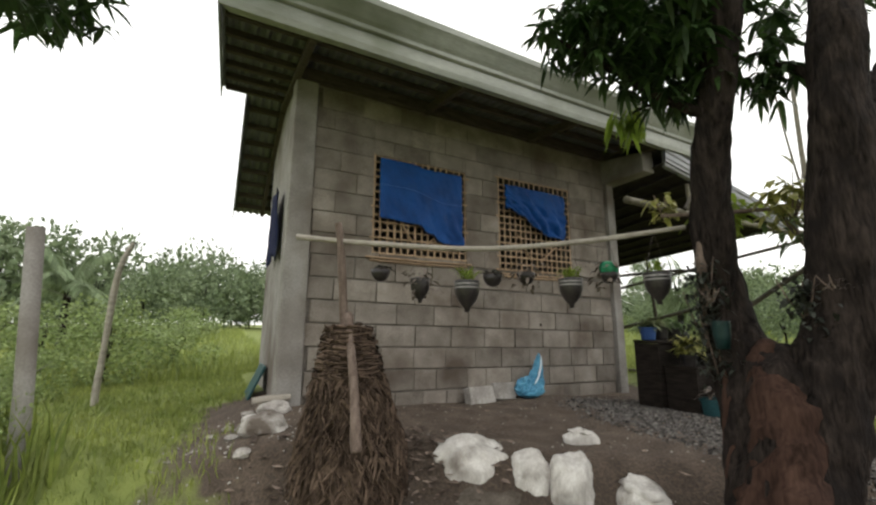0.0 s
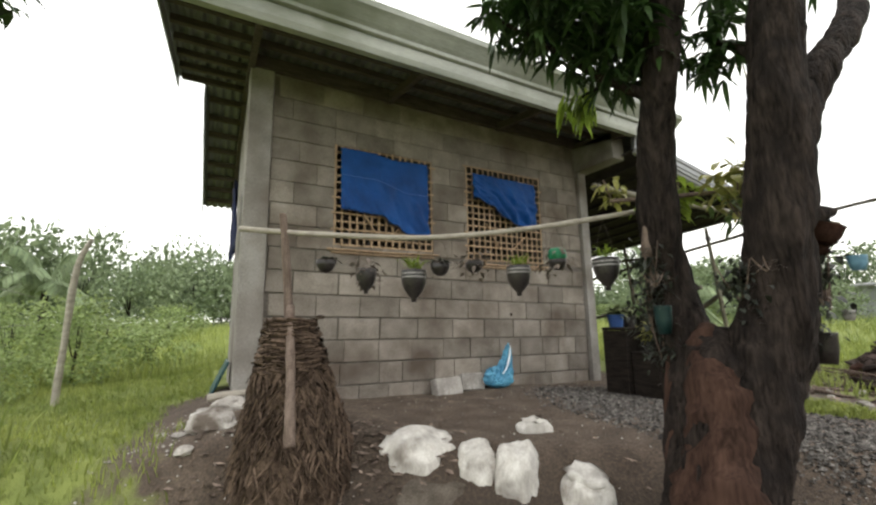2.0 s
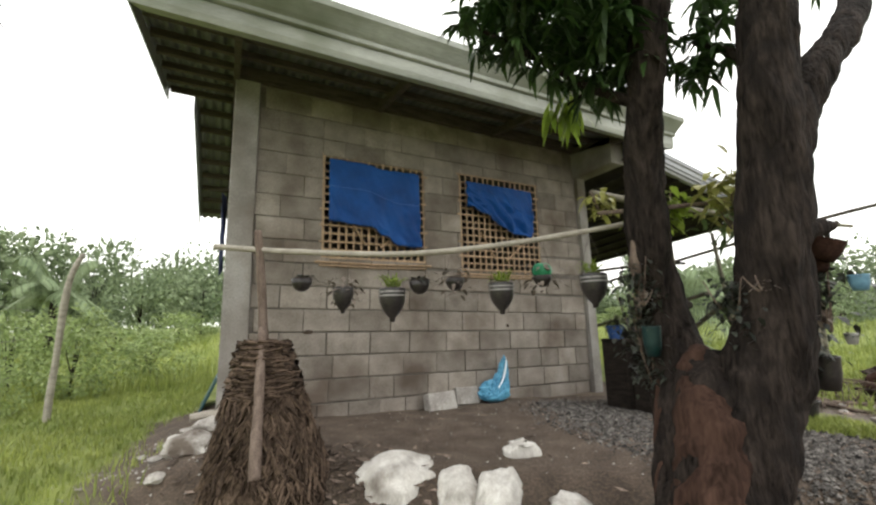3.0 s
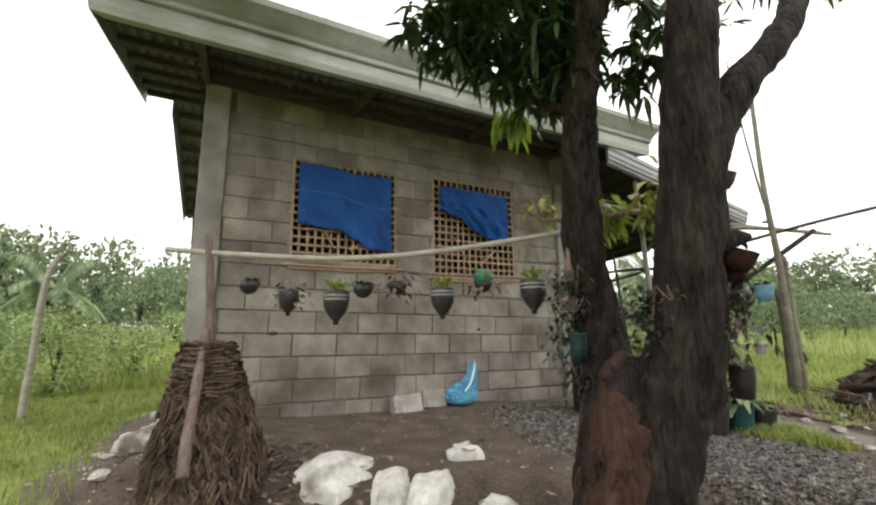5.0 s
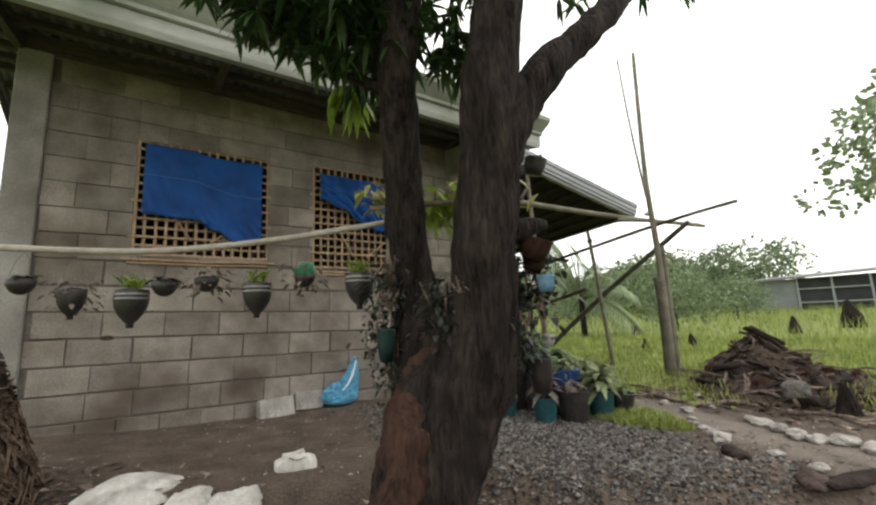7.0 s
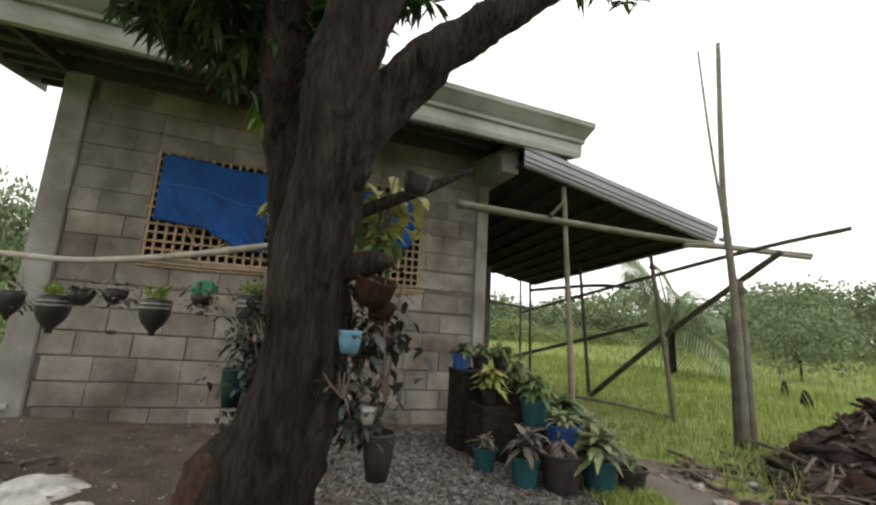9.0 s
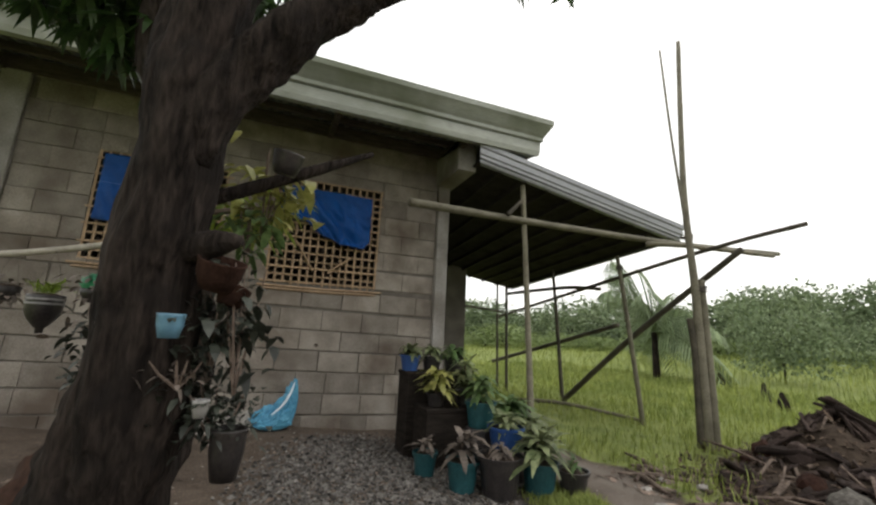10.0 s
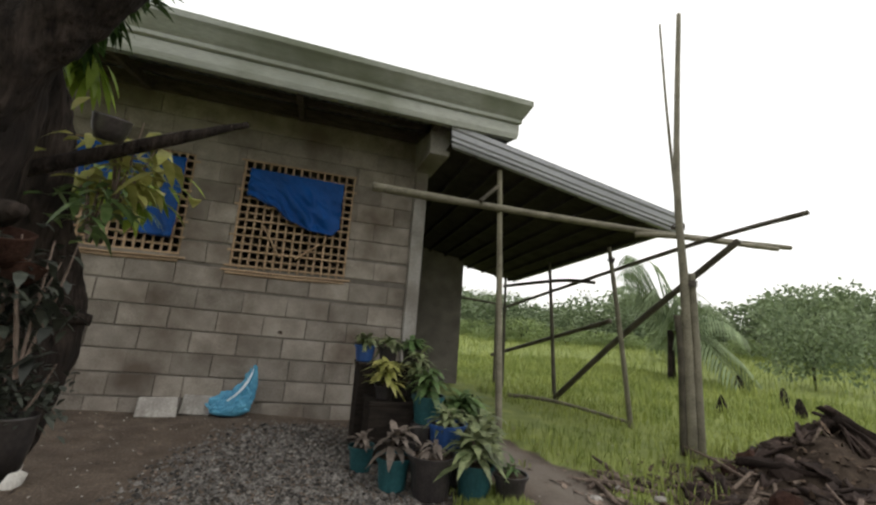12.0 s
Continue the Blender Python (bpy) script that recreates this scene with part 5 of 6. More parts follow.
# ---- debris heap ----
def debris_heap():
    thing = empty("debris_heap", gpz(7.2, -2.1), label="dark heap of dead frond sheaths, husks and sticks", category="heap")
    bx, by, bz = thing.location

    def mound(x, y):
        peak = max(0, 1 - math.hypot((x - 0.2) / 0.75, (y - 0.1) / 0.65)) ** 1.1 * 0.46
        low = max(0, 1 - math.hypot((x + 0.5) / 1.55, (y + 0.25 - 0.15 * x) / 0.95)) ** 0.7 * 0.12
        return (low + peak) * (1 + 0.6 * noise.noise(Vector((x * 3.4, y * 3.4, 1)))) - 0.03

    def on(x, y):
        return gz(bx + x, by + y) - bz + mound(x, y)

    bm = bmesh.new()
    for j in range(29):
        for i in range(29):
            x, y = -2.2 + 3.6 * i / 28, -1.6 + 2.8 * j / 28
            bm.verts.new((x, y, on(x, y)))
    bm.verts.ensure_lookup_table()
    for j in range(28):
        for i in range(28):
            bm.faces.new([bm.verts[k] for k in (j * 29 + i, j * 29 + i + 1, (j + 1) * 29 + i + 1, (j + 1) * 29 + i)])
    part("heap_core", bm, M_SOIL, thing, smooth=True)

    def sheath(x, y, z, a, pitch, L, w, curl):
        """One broad dead leaf base, cupped across and bent along its length."""
        bm = bmesh.new()
        d = Vector((math.cos(a) * math.cos(pitch), math.sin(a) * math.cos(pitch), math.sin(pitch)))
        s = d.cross(Vector((0, 0, 1))).normalized()
        n = s.cross(d)
        rows = []
        for k in range(7):
            u = k / 6
            ww = w * (1 - 0.75 * u ** 1.5) * (1 + 0.3 * noise.noise(Vector((u * 4, a * 3, 2))))
            rows.append([bm.verts.new(Vector((x, y, z)) + d * L * (u - 0.35) + s * ww * t + n * (curl * w * (t * t * 1.6 - 0.4) - 0.25 * L * u * u + 0.02 * noise.noise(Vector((u * 7, t * 2, a * 5))))) for t in (-1, -0.5, 0, 0.5, 1)])
        for r0, r1 in zip(rows, rows[1:]):
            for t in range(4):
                bm.faces.new((r0[t], r0[t + 1], r1[t + 1], r1[t]))
        ob = part("frond_sheath", bm, M_SHEATH, thing, smooth=True)
        ob.modifiers.new("thickness", "SOLIDIFY").thickness = 0.012

    for k in range(70):
        a, r = rnd(0, 6.28), rnd(0.05, 1.0)
        x, y = -0.5 + 1.5 * r * math.cos(a), -0.25 + 0.95 * r * math.sin(a)
        sheath(x, y, on(x, y) + 0.02, rnd(0, 6.28), rnd(-0.1, 0.5), rnd(0.18, 0.5), rnd(0.03, 0.09), rnd(0.1, 0.6))
    for k in range(14):
        a = rnd(0, 6.28)
        x, y = 0.2 + 0.16 * math.cos(a), 0.10 + 0.16 * math.sin(a)
        sheath(x, y, on(x, y) + 0.03, a + math.pi + rnd(-0.3, 0.3), rnd(0.6, 1.1), rnd(0.3, 0.5), rnd(0.05, 0.10), rnd(0.2, 0.5))
    bm = bmesh.new()
    for k in range(2200):
        a, r = rnd(0, 6.28), math.sqrt(random.random())
        x, y = -0.5 + 1.7 * r * math.cos(a), -0.25 + 1.1 * r * math.sin(a)
        leaf(bm, (x, y, on(x, y) + rnd(-0.01, 0.03)), (rnd(-1, 1), rnd(-1, 1), rnd(-0.3, 0.6)), rnd(0.03, 0.13), rnd(0.012, 0.04), rnd(-0.2, 0.9))
    part("dead_leaves", bm, M_STRAW, thing)["kind"] = "stuff"
    for k in range(30):
        a, r = rnd(0, 6.28), rnd(0.2, 1.25)
        x, y = -0.5 + 1.3 * r * math.cos(a), -0.25 + r * 0.9 * math.sin(a)
        z, b, L = on(x, y) + 0.03, rnd(0, 6.28), rnd(0.2, 0.6)
        bm = bmesh.new()
        tube(bm, [(x, y, z), (x + L * 0.5 * math.cos(b), y + L * 0.5 * math.sin(b), z + rnd(0, 0.08)), (x + L * math.cos(b), y + L * math.sin(b), z + rnd(-0.05, 0.14))], [rnd(0.008, 0.02), 0.012, 0.006], 6)
        part("stick", bm, M_DEBRIS if k % 3 else M_STICK, thing)
    for k in range(16):
        a, r = rnd(0, 6.28), rnd(0.2, 1.1)
        x, y = -0.5 + 1.3 * r * math.cos(a), -0.25 + r * 0.9 * math.sin(a)
        z = on(x, y) + 0.02
        bm = bmesh.new()
        bmesh.ops.create_icosphere(bm, subdivisions=2, radius=rnd(0.04, 0.10))
        for v in bm.verts:
            v.co *= 1 + 0.4 * noise.noise(v.co * 14 + Vector((k, 0, 0)))
            v.co += Vector((x, y, z))
        part("husk", bm, M_HUSK if k % 4 else M_SHEATH, thing)


debris_heap()
for i in range(9):
    x, y = rnd(5.1, 5.8), rnd(-2.6, -1.8)
    a = rnd(0, 3.1)
    bm = bmesh.new()
    L = rnd(0.25, 0.6)
    tube(bm, [(0, 0, 0.012), (L * 0.5 * math.cos(a), L * 0.5 * math.sin(a), 0.03), (L * math.cos(a), L * math.sin(a), 0.015)], [0.014, 0.02, 0.008], 7)
    ob = part("fallen_frond", bm, M_DEBRIS)
    ob.location = gpz(x, y)
    tagged(ob, "dry brown frond stalk lying by the path", "frond", "fallen fronds")


rock("boulder", gpz(5.85, -2.75, 0.07), (0.15, 0.11, 0.13), mat("grey_weathered_stone", (0.06, 0.054, 0.048), (0.20, 0.185, 0.165), 6, 0.95, 0.6, 50), "rough grey stone lump among dead fronds", rot=25, seed=6.6)
# lashings where the canes cross
for x, y, z, r in ((4.925, -0.70, 2.135, 0.052), (6.60, -1.30, 2.06, 0.058), (6.66, -1.36, 1.50, 0.062), (6.64, -0.32, 1.86, 0.042)):
    thing = empty("lashing", (x, y, z), label="dark cord lashing round crossed bamboo canes", category="lashing", group="cord lashings")
    for k in range(4):
        bm = bmesh.new()
        ring = [(r * math.cos(a * 0.5236), r * math.sin(a * 0.5236), 0.011 * (k - 1.5) + 0.010 * math.sin(a * 0.5236 + k)) for a in range(13)]
        tube(bm, ring, [0.006] * 13, 6, cap=False)
        part("cord_turn", bm, M_WIRE, thing, smooth=True)


# ---- loose stuff: gravel, litter, grass ----
def scatter(name, pts, make, material, label, category):
    verts, faces = [], []
    for p in pts:
        make(verts, faces, p)
    me = bpy.data.meshes.new(name)
    me.from_pydata(verts, [], faces)
    me.materials.append(material)
    return tagged(new(name, me), label, category, kind="stuff")


def pebble(verts, faces, p):
    x, y, s = p
    z = gz(x, y)
    b = len(verts)
    a = rnd(0, 6.28)
    for k in range(4):
        t = a + k * math.pi / 2
        r = s * rnd(0.7, 1.2)
        verts.append((x + r * math.cos(t), y + r * math.sin(t), z + s * rnd(0.0, 0.25)))
    verts.append((x + rnd(-0.3, 0.3) * s, y + rnd(-0.3, 0.3) * s, z + s * rnd(0.6, 1.0)))
    verts.append((x, y, z - s * 0.4))
    for k in range(4):
        faces.append((b + k, b + (k + 1) % 4, b + 4))
        faces.append((b + (k + 1) % 4, b + k, b + 5))


pts = []
while len(pts) < 19000:
    x, y = rnd(1.9, 4.6), rnd(-3.9, -0.12)
    inside = 1 - ((x - 3.38) / 1.02) ** 2 - ((y + 1.85) / 1.85) ** 2
    if inside + 0.35 * noise.noise(Vector((x * 2, y * 2, 8))) > rnd(0, 0.6):
        pts.append((x, y, rnd(0.006, 0.014) if random.random() < 0.9 else rnd(0.014, 0.024)))
scatter("gravel", pts, pebble, M_GRAVEL, "loose grey crushed gravel spread on yard", "gravel")
pts = [(rnd(0.2, 6.5), rnd(-3.6, -0.1), rnd(0.003, 0.009)) for _ in range(650)] + [(rnd(-0.6, 0.4), rnd(-1.6, 0.3), rnd(0.004, 0.014)) for _ in range(260)]
scatter("grit", pts, pebble, M_STONE, "scattered small pale stones on bare earth", "grit")


def flake(verts, faces, p):
    x, y, s = p
    z = gz(x, y) + 0.006
    a = rnd(0, 6.28)
    c, d = math.cos(a) * s, math.sin(a) * s
    b = len(verts)
    verts.extend([(x - c, y - d, z), (x + d * 0.4, y - c * 0.4, z + s * rnd(0, 0.3)), (x + c, y + d, z + s * rnd(0, 0.4)), (x - d * 0.4, y + c * 0.4, z)])
    faces.append((b, b + 1, b + 2, b + 3))


pts = [(rnd(0.2, 5.5), rnd(-3.4, -0.1), rnd(0.01, 0.035)) for _ in range(420)] + [(0.45 + random.gauss(0, 0.35), -1.45 + random.gauss(0, 0.28), rnd(0.015, 0.05)) for _ in range(900)] + [(rnd(5.0, 7.3), rnd(-3.6, -1.6), rnd(0.02, 0.06)) for _ in range(700)] + [(rnd(3.7, 4.5), rnd(-3.6, -2.4), rnd(0.01, 0.03)) for _ in range(260)]
scatter("leaf_litter", pts, flake, M_DEBRIS, "dry brown leaf litter on earth", "leaf litter")


def blade(verts, faces, p):
    x, y, h = p
    z = gz(x, y) - 0.01
    a = rnd(0, 6.28)
    lean = h * rnd(0.15, 0.7)
    w = 0.0035 + h * 0.012
    lx, ly = math.cos(a) * lean, math.sin(a) * lean
    sx, sy = -math.sin(a) * w, math.cos(a) * w
    b = len(verts)
    verts.extend([(x - sx, y - sy, z), (x + sx, y + sy, z), (x + lx * 0.35 + sx * 0.8, y + ly * 0.35 + sy * 0.8, z + h * 0.6), (x + lx * 0.35 - sx * 0.8, y + ly * 0.35 - sy * 0.8, z + h * 0.6), (x + lx, y + ly, z + h)])
    faces.append((b, b + 1, b + 2, b + 3))
    faces.append((b + 3, b + 2, b + 4))


def grass_points(n, x0, x1, y0, y1, h0, h1, power=1.0):
    out, tries = [], 0
    while len(out) < n and tries < n * 12:
        tries += 1
        x = x0 + (x1 - x0) * random.random()
        y = y0 + (y1 - y0) * random.random() ** power
        if turf_at(x, y) + 0.5 * noise.noise(Vector((x * 1.7, y * 1.7, 2))) < rnd(0.25, 0.75) or (0.1 < x < 6.0 and -0.3 < y < 2.9):
            continue
        f = 0.55 + 0.9 * (noise.noise(Vector((x * 0.9, y * 0.9, 6))) * 0.5 + 0.5)
        out.append((x, y, rnd(h0, h1) * f))
    return out


scatter("grass", grass_points(52000, -4.5, 0.5, -2.8, 4.5, 0.02, 0.085), blade, M_GRASS, "lush ragged green grass beside house", "grass")
scatter("grass", grass_points(26000, -14, 1.0, 3.5, 26, 0.12, 0.36, 1.5), blade, M_GRASS, "tall green grass of the field", "grass")
scatter("grass", grass_points(40000, 5.0, 13.0, -3.5, 9.0, 0.05, 0.17), blade, M_GRASS, "bright green grass beyond the carport", "grass")
scatter("grass", grass_points(34000, 8.0, 36.0, -4.0, 34.0, 0.12, 0.40), blade, M_GRASS, "tall bright green grass of far field", "grass")
scatter("grass", grass_points(3400, 3.9, 5.0, -3.0, -1.3, 0.03, 0.10), blade, M_GRASS, "small grass patch beside potted plants", "grass")


# ---- shrubs and trees of the distance ----
def shrub_mesh(name, r, h, clumps, m, L, seed, trunk=0.25):
    random.seed(seed)
    bm = bmesh.new()
    cs = []
    for k in range(clumps):
        a, q = rnd(0, 6.28), math.sqrt(random.random())
        z = trunk * h + (1 - trunk) * h * random.random()
        f = math.sqrt(max(0.06, 1 - ((z / h - 0.5) / 0.62) ** 2))
        cs.append((Vector((r * q * f * math.cos(a), r * q * f * math.sin(a), z)), r * rnd(0.16, 0.34)))
    for c, cr in cs:
        for j in range(34):
            p = Vector((random.gauss(0, 1), random.gauss(0, 1), random.gauss(0, 0.8)))
            p = p.normalized() * cr * rnd(0.5, 1.0)
            d = (p.normalized() + Vector((rnd(-0.6, 0.6), rnd(-0.6, 0.6), rnd(-0.5, 0.3)))).normalized()
            s = d.cross(Vector((rnd(-1, 1), rnd(-1, 1), rnd(-1, 1)))).normalized() * L * rnd(0.25, 0.45)
            b = c + p
            q = b + d * L * rnd(0.7, 1.3)
            v = [bm.verts.new(b), bm.verts.new((b + q) / 2 + s), bm.verts.new(q), bm.verts.new((b + q) / 2 - s)]
            bm.faces.new(v)
    return mesh_of(name, bm, m)


def trunk_mesh(h, r, seed):
    random.seed(seed)
    bm = bmesh.new()
    tube(bm, [(0, 0, -0.3), (rnd(-0.1, 0.1) * h * 0.2, 0, h * 0.3), (rnd(-0.1, 0.1) * h * 0.3, rnd(-0.1, 0.1) * h * 0.3, h * 0.75)], [r, r * 0.75, r * 0.3], 8, 0.15)
    for k in range(4):
        a = rnd(0, 6.28)
        tube(bm, [(0, 0, h * 0.28), (math.cos(a) * h * 0.16, math.sin(a) * h * 0.16, h * 0.5), (math.cos(a) * h * 0.26, math.sin(a) * h * 0.26, h * 0.72)], [r * 0.5, r * 0.35, r * 0.15], 6)
    return mesh_of("trunk", bm, M_BARK)


CROWNS = [shrub_mesh("crown", 1.0, 1.25, 85, M_BUSHFAR, 0.085, 100 + i) for i in range(4)]
TRUNKS = [trunk_mesh(1.25, 0.045, 200 + i) for i in range(4)]
NEARCROWN = [shrub_mesh("crown", 0.5, 1.0, 75, M_BUSH, 0.045, 300 + i, 0.05) for i in range(3)]
random.seed(5)


def far_tree(x, y, r, h, label, name="tree", near=False, sink=0.0, group="trees of the distance"):
    i = random.randint(0, 3)
    t = empty(name, (x, y, gz(x, y) - sink), label=label, category="tree" if not near else "bush", group=group)
    c = new("crown", NEARCROWN[i % 3] if near else CROWNS[i])
    c.parent = t
    c.scale = (r * 2, r * 2, h) if near else (r, r, h / 1.25)
    c.rotation_euler = (0, 0, rnd(0, 6.28))
    k = new("trunk", TRUNKS[i])
    k.parent = t
    k.scale = (r * 0.7, r * 0.7, h / 1.25)
    return t


# wooded ridge behind the left field and round to the right
for i in range(46):
    a = radians(124 - 2.3 * i + rnd(-1, 1))
    d = rnd(34, 50)
    x, y = 0.5 + d * math.cos(a), -3.6 + d * math.sin(a)
    far_tree(x, y, rnd(2.6, 4.4), rnd(3.2, 7.4) * (1.1 if a > 1.3 else 0.6), "dense green tree in the far tree line", sink=0.4)
for i in range(7):
    a = radians(128 - 5.4 * i + rnd(-1, 1))
    d = rnd(17, 27)
    x, y = 0.5 + d * math.cos(a), -3.6 + d * math.sin(a)
    far_tree(x, y, rnd(1.0, 1.9), rnd(0.8, 1.9), "low green bush at field edge", "bush", True, 0.15, "field-edge bushes")
for i in range(26):
    a = radians(70 - 1.9 * i + rnd(-1, 1))
    d = rnd(26, 38)
    x, y = 2.5 + d * math.cos(a), -4.3 + d * math.sin(a)
    far_tree(x, y, rnd(0.9, 2.4), rnd(0.5, 1.5), "low green bush at field edge", "bush", True, 0.15, "field-edge bushes")
# single bushes near the fence line
for x, y, r, h in ((-1.55, 3.6, 0.55, 1.15), (-2.5, 4.6, 0.7, 1.2), (-0.9, 5.2, 0.7, 0.9), (-3.6, 3.4, 0.6, 1.0), (-2.0, 2.5, 0.35, 0.6)):
    far_tree(x, y, r, h, "leafy green bush in long grass", "bush", True, 0.05, "bushes by the fence")
far_tree(-1.42, -0.12, 0.26, 0.62, "leafy weeds round the fence post", "bush", True, 0.05, "bushes by the fence")
# round tree and companions on the right
far_tree(15.3, 2.7, 1.05, 1.8, "round-crowned green tree standing in field")
far_tree(21.5, 3.2, 1.2, 1.6, "round-crowned green tree standing in field")
far_tree(18.0, 8.9, 1.3, 1.6, "round-crowned green tree standing in field")
tall = far_tree(20.0, -2.4, 1.9, 6.5, "tall thin-crowned tree beyond the hut")
tall.children[0].data = shrub_mesh("crown", 2.4, 6.9, 46, M_BUSHFAR, 0.26, 410, 0.60)
tall.children[0].scale = (1, 1, 1)
random.seed(6)
far_tree(27, 9.5, 2.4, 3.6, "dense green tree behind the hut")
far_tree(36, 7.0, 3.0, 4.2, "dense green tree behind the hut")


def coconut(x, y, h, label, fr=1.9, lean=0.0):
    t = empty("coconut_palm", (x, y, gz(x, y)), label=label, category="palm", group="coconut palms")
    bm = bmesh.new()
    tube(bm, [(0, 0, -0.2), (lean * 0.4, 0, h * 0.5), (lean, 0, h)], [0.11, 0.09, 0.08], 10, 0.12)
    part("trunk", bm, M_BARK, t, smooth=True)
    for k in range(15):
        a = k * 2.4 + rnd(-0.2, 0.2)
        up = rnd(0.2, 1.9)
        bm = bmesh.new()
        d = Vector((math.cos(a), math.sin(a), 0))
        pts = [Vector((lean, 0, h)) + d * fr * u * (1 - 0.25 * up) + Vector((0, 0, fr * (up * u - 0.95 * u * u))) for u in (0, 0.25, 0.5, 0.75, 1.0)]
        tube(bm, pts, [0.03, 0.025, 0.018, 0.012, 0.005], 5)
        side = d.cross(Vector((0, 0, 1)))
        for j in range(22):
            u = 0.12 + 0.85 * j / 21
            q = int(u * 4)
            b = pts[min(q, 3)].lerp(pts[min(q, 3) + 1], u * 4 - min(q, 3))
            for s in (-1, 1):
                leaf(bm, b, side * s + d * 0.5 + Vector((0, 0, -0.5)), fr * 0.28 * (1.1 - 0.6 * abs(u - 0.4)), 0.05, 0.5)
        part("frond", bm, M_BUSHFAR, t)


coconut(12.3, 4.1, 1.25, "short coconut palm with drooping fronds in field", 2.1)
coconut(-4.2, 12.0, 1.8, "small coconut palm with yellowing fronds", 1.5)

# ---- fence post and leaning palm stem on the left ----
bm = bmesh.new()
tube(bm, [(0.14, 0, -0.3), (0.09, 0, 0.6), (0.01, 0, 1.62)], [0.05, 0.048, 0.045], 12, 0.08)
ob = part("fence_post", bm, M_PLASTER, smooth=True)
ob.location = (-1.32, -0.22, -0.28)
tagged(ob, "weathered grey round fence post in grass", "post")
for z in (0.35, 0.75, 1.1):
    bm = bmesh.new()
    tube(bm, [(-1.36, -0.22, z), (-1.6, 1.0, z - 0.04), (-2.0, 3.5, z)], [0.003] * 3, 5)
    tagged(part("fence_wire", bm, M_WIRE), "sagging rusty fence wire", "wire", "fence wires")
bm = bmesh.new()
P, R = smooth_path([(-1.30, 1.9, -0.25), (-1.27, 1.85, 0.6), (-1.22, 1.75, 1.3), (-1.12, 1.72, 1.62)], [0.035, 0.03, 0.03, 0.02], 6)
tube(bm, P, R, 9, 0.2, 4)
tagged(part("leaning_stake", bm, M_POLE, smooth=True), "thin pale leaning stake in the grass", "stake")
scatter("grass", [(-1.35 + random.gauss(0, 0.16), -0.3 + random.gauss(0, 0.16), rnd(0.18, 0.5)) for _ in range(420)], blade, M_GRASS, "tall grass clump round fence post", "grass")


# ---- far hut ----
hut = empty("hut", (30, 2.6, gz(30, 2.6) - 0.1), label="low grey hut with dark cladding and metal roof", category="hut")
part("wall", boxes((-0.5, 0.6, 0, 3.5, 2.8, 1.75)), M_HUTWALL, hut, "pale grey rendered wall")
part("wall", boxes((-0.45, -4.6, 0, 3.5, 0.6, 1.76)), M_HUTDARK, hut, "dark corrugated cladding")
bm = bmesh.new()
vs = [bm.verts.new(p) for p in ((-0.9, 3.1, 1.78), (-0.9, -5.0, 1.98), (4, -5.0, 2.35), (4, 3.1, 2.15))]
bm.faces.new(vs)
ob = part("roof", bm, M_SHEET, hut, "grey metal roof sheets")
ob.modifiers.new("thickness", "SOLIDIFY").thickness = 0.08
for y in (0.5, -0.9, -2.3):
    part("post", boxes((-0.56, y - 0.04, 0, -0.46, y + 0.04, 1.76)), M_WHITEPAINT, hut)
for z in (0.45, 1.15):
    part("rail", boxes((-0.57, -2.3, z, -0.48, 0.5, z + 0.06)), M_WHITEPAINT, hut)
bm = bmesh.new()
box(bm, -0.012, -0.22, 0, 0.012, 0.22, 0.34, 0.006)
ob = part("leaning_board", bm, M_TEAL)
ob.location = gpz(0.06, 1.0, -0.02)
ob.rotation_euler = (0, radians(24), 0)
tagged(ob, "dark green board leaning on side wall", "board")
# stumps in the grass
for i, (x, y, s) in enumerate(((14.2, -0.6, 0.25), (16.5, -1.2, 0.4), (15.5, -2.2, 0.3), (11.5, 1.0, 0.18), (12.6, 2.6, 0.2), (10.6, 0.2, 0.16), (9.5, 0.6, 0.14), (5.55, -3.15, 0.13), (5.35, -3.45, 0.10))):
    bm = bmesh.new()
    tube(bm, [(0, 0, -0.1), (0.02, 0, s * 0.8), (0.1 * s, 0.1 * s, s * 1.8)], [s * 0.6, s * 0.45, s * 0.12], 9, 0.5, i)
    ob = part("stump", bm, M_BARK)
    ob.location = gpz(x, y)
    tagged(ob, "dark weathered stump in the grass", "stump", "stumps")


# ---- blocks of the front wall (laid last) ----
def block_mesh(w, h):
    bm = bmesh.new()
    e, d = 0.0035, 0.020
    x, z = w / 2, h / 2
    outer = [bm.verts.new(p) for p in ((-x, d, -z), (x, d, -z), (x, d, z), (-x, d, z))]
    mid = [bm.verts.new((v.co.x, e, v.co.z)) for v in outer]
    face = [bm.verts.new((v.co.x - math.copysign(e, v.co.x), 0, v.co.z - math.copysign(e, v.co.z))) for v in outer]
    for a, b in ((outer, mid), (mid, face)):
        for k in range(4):
            bm.faces.new((a[k], a[(k + 1) % 4], b[(k + 1) % 4], b[k]))
    bm.faces.new(face)
    return mesh_of("block", bm, M_BLOCK)


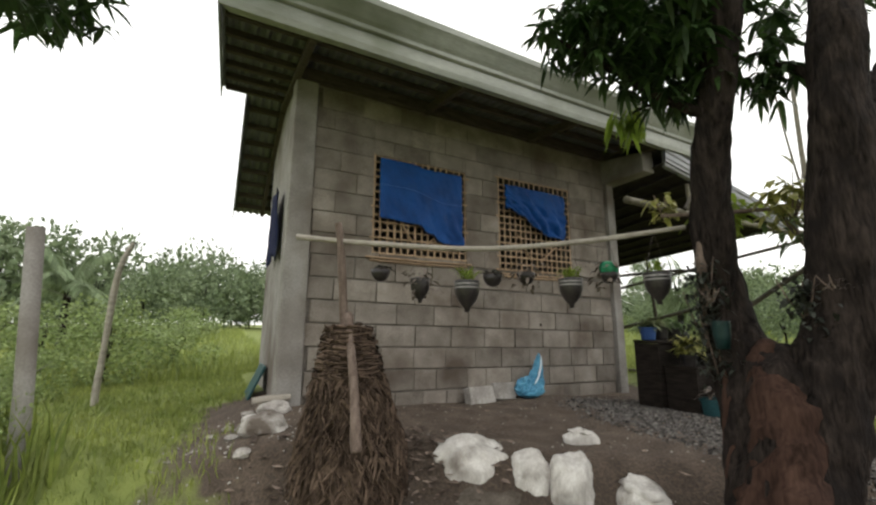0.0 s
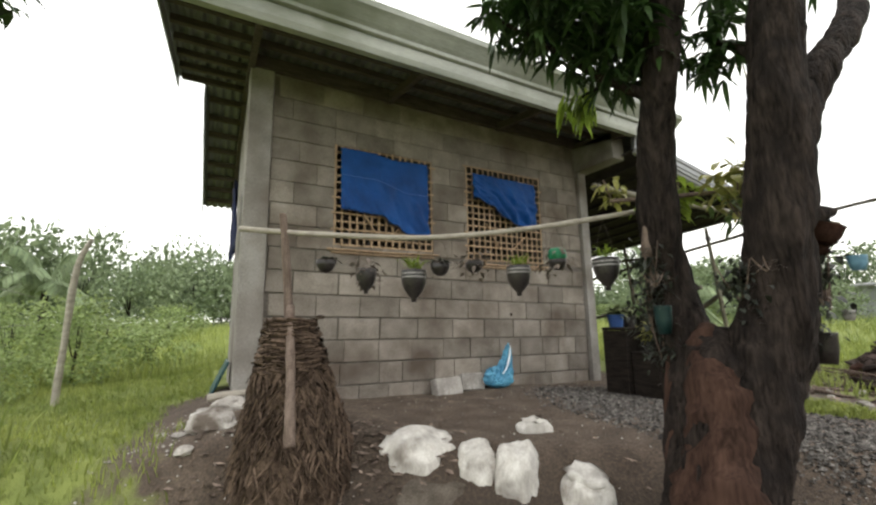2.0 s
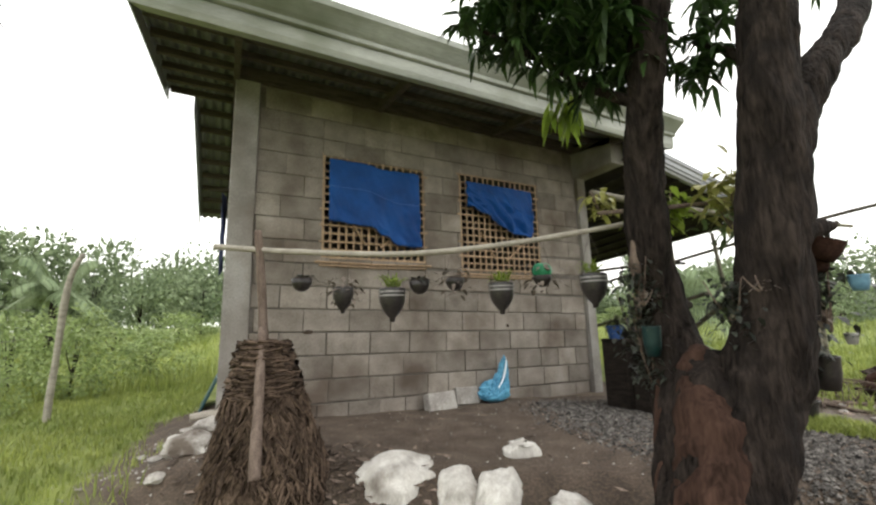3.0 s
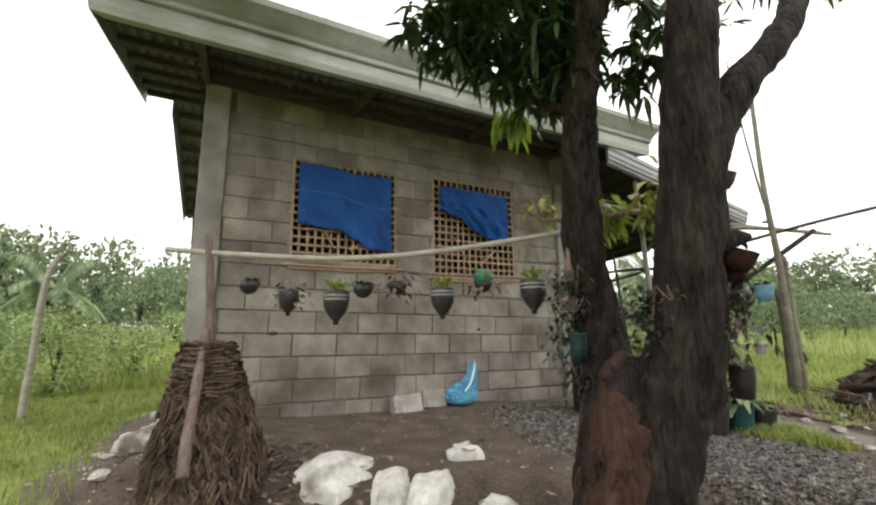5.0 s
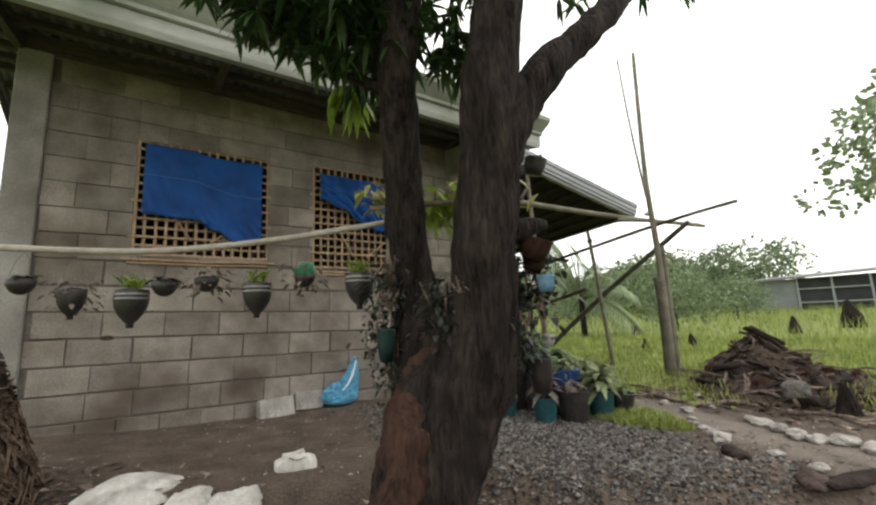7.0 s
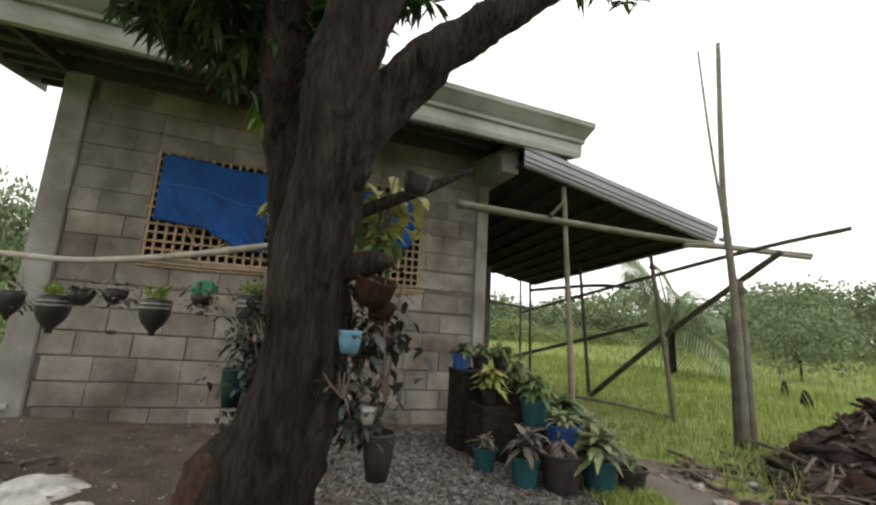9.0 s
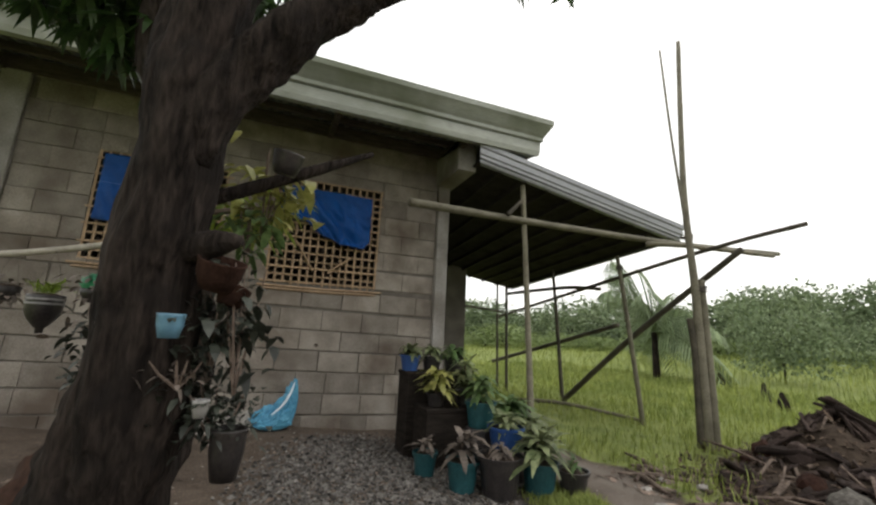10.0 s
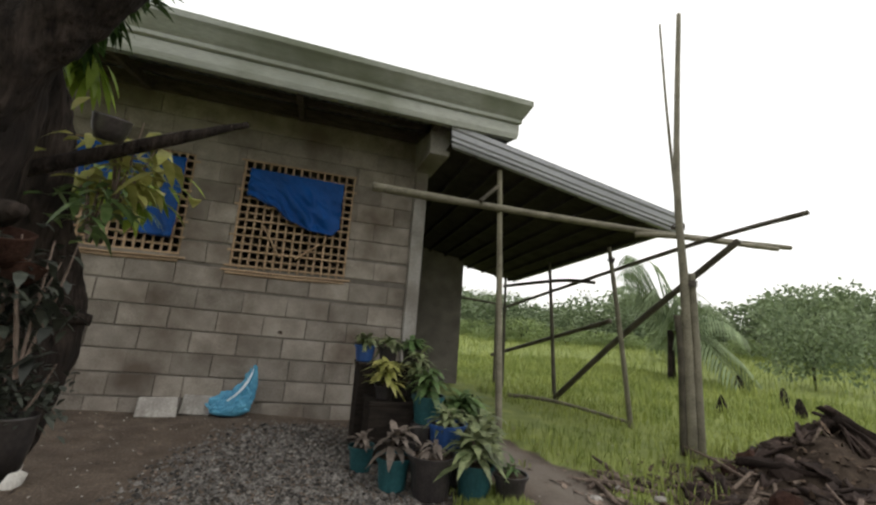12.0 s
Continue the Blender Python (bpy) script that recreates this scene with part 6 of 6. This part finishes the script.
BLOCKS = {}
random.seed(11)
for c in range(-1, 16):
    z0 = -0.04 + 0.2 * c
    x = XL - (0.2 if c % 2 else 0.0) + rnd(-0.05, 0.05)
    bed = rnd(0.004, 0.009) if c < 9 else 0.0025
    while x < XR:
        step = rnd(0.22, 0.40) if c < 3 else 0.4
        up = rnd(0.0008, 0.0045) if c < 9 else 0.001
        spans = [(max(x, XL) + up, min(x + step, XR) - up, z0 + bed, min(z0 + 0.2, TOP) - bed)]
        for w in (W1, W2):
            nxt = []
            for a, b, p, q in spans:
                if b < w[0] or a > w[2] or q < w[1] or p > w[3]:
                    nxt.append((a, b, p, q))
                    continue
                if a < w[0]:
                    nxt.append((a, w[0], p, q))
                if b > w[2]:
                    nxt.append((w[2], b, p, q))
                if p < w[1] - 0.02:
                    nxt.append((max(a, w[0] + 0.003), min(b, w[2] - 0.003), p, w[1]))
                if q > w[3] + 0.02:
                    nxt.append((max(a, w[0] + 0.003), min(b, w[2] - 0.003), w[3], q))
            spans = nxt
        dip = 0.025 * ss(1.5, 1.0, z0)
        for a, b, p, q in spans:
            if b - a < 0.03 or q - p < 0.02:
                continue
            key = (round(b - a, 2), round(q - p, 2))
            if key not in BLOCKS:
                BLOCKS[key] = block_mesh(b - a, q - p)
            o = new("block", BLOCKS[key])
            o.parent = wall_front
            o.location = ((a + b) / 2, rnd(-0.004, 0.003) + (0.004 if c > 11 else 0), (p + q) / 2 - dip * ((a + b) / 2 - 0.6))
            o.rotation_euler = (radians(rnd(-0.5, 0.5)), radians(math.degrees(dip) + rnd(-0.35, 0.35)), radians(rnd(-0.3, 0.3)))
        x += step
# small drilled hole marks on the wall, their shaded inside painted as dark discs
for x in (3.0, 0.87):
    bm = bmesh.new()
    lathe(bm, [(0.0, 0.0), (0.018, 0.0), (0.022, 0.006)], 10)
    for v in bm.verts:
        v.co = Vector((v.co.x * (1 if x == 3.0 else 2), -0.006 - v.co.z * 0.3, v.co.y * 0.8))
    ob = part("hole_mark", bm, M_SOIL, wall_front)
    ob.location = (x, 0, 0.755)
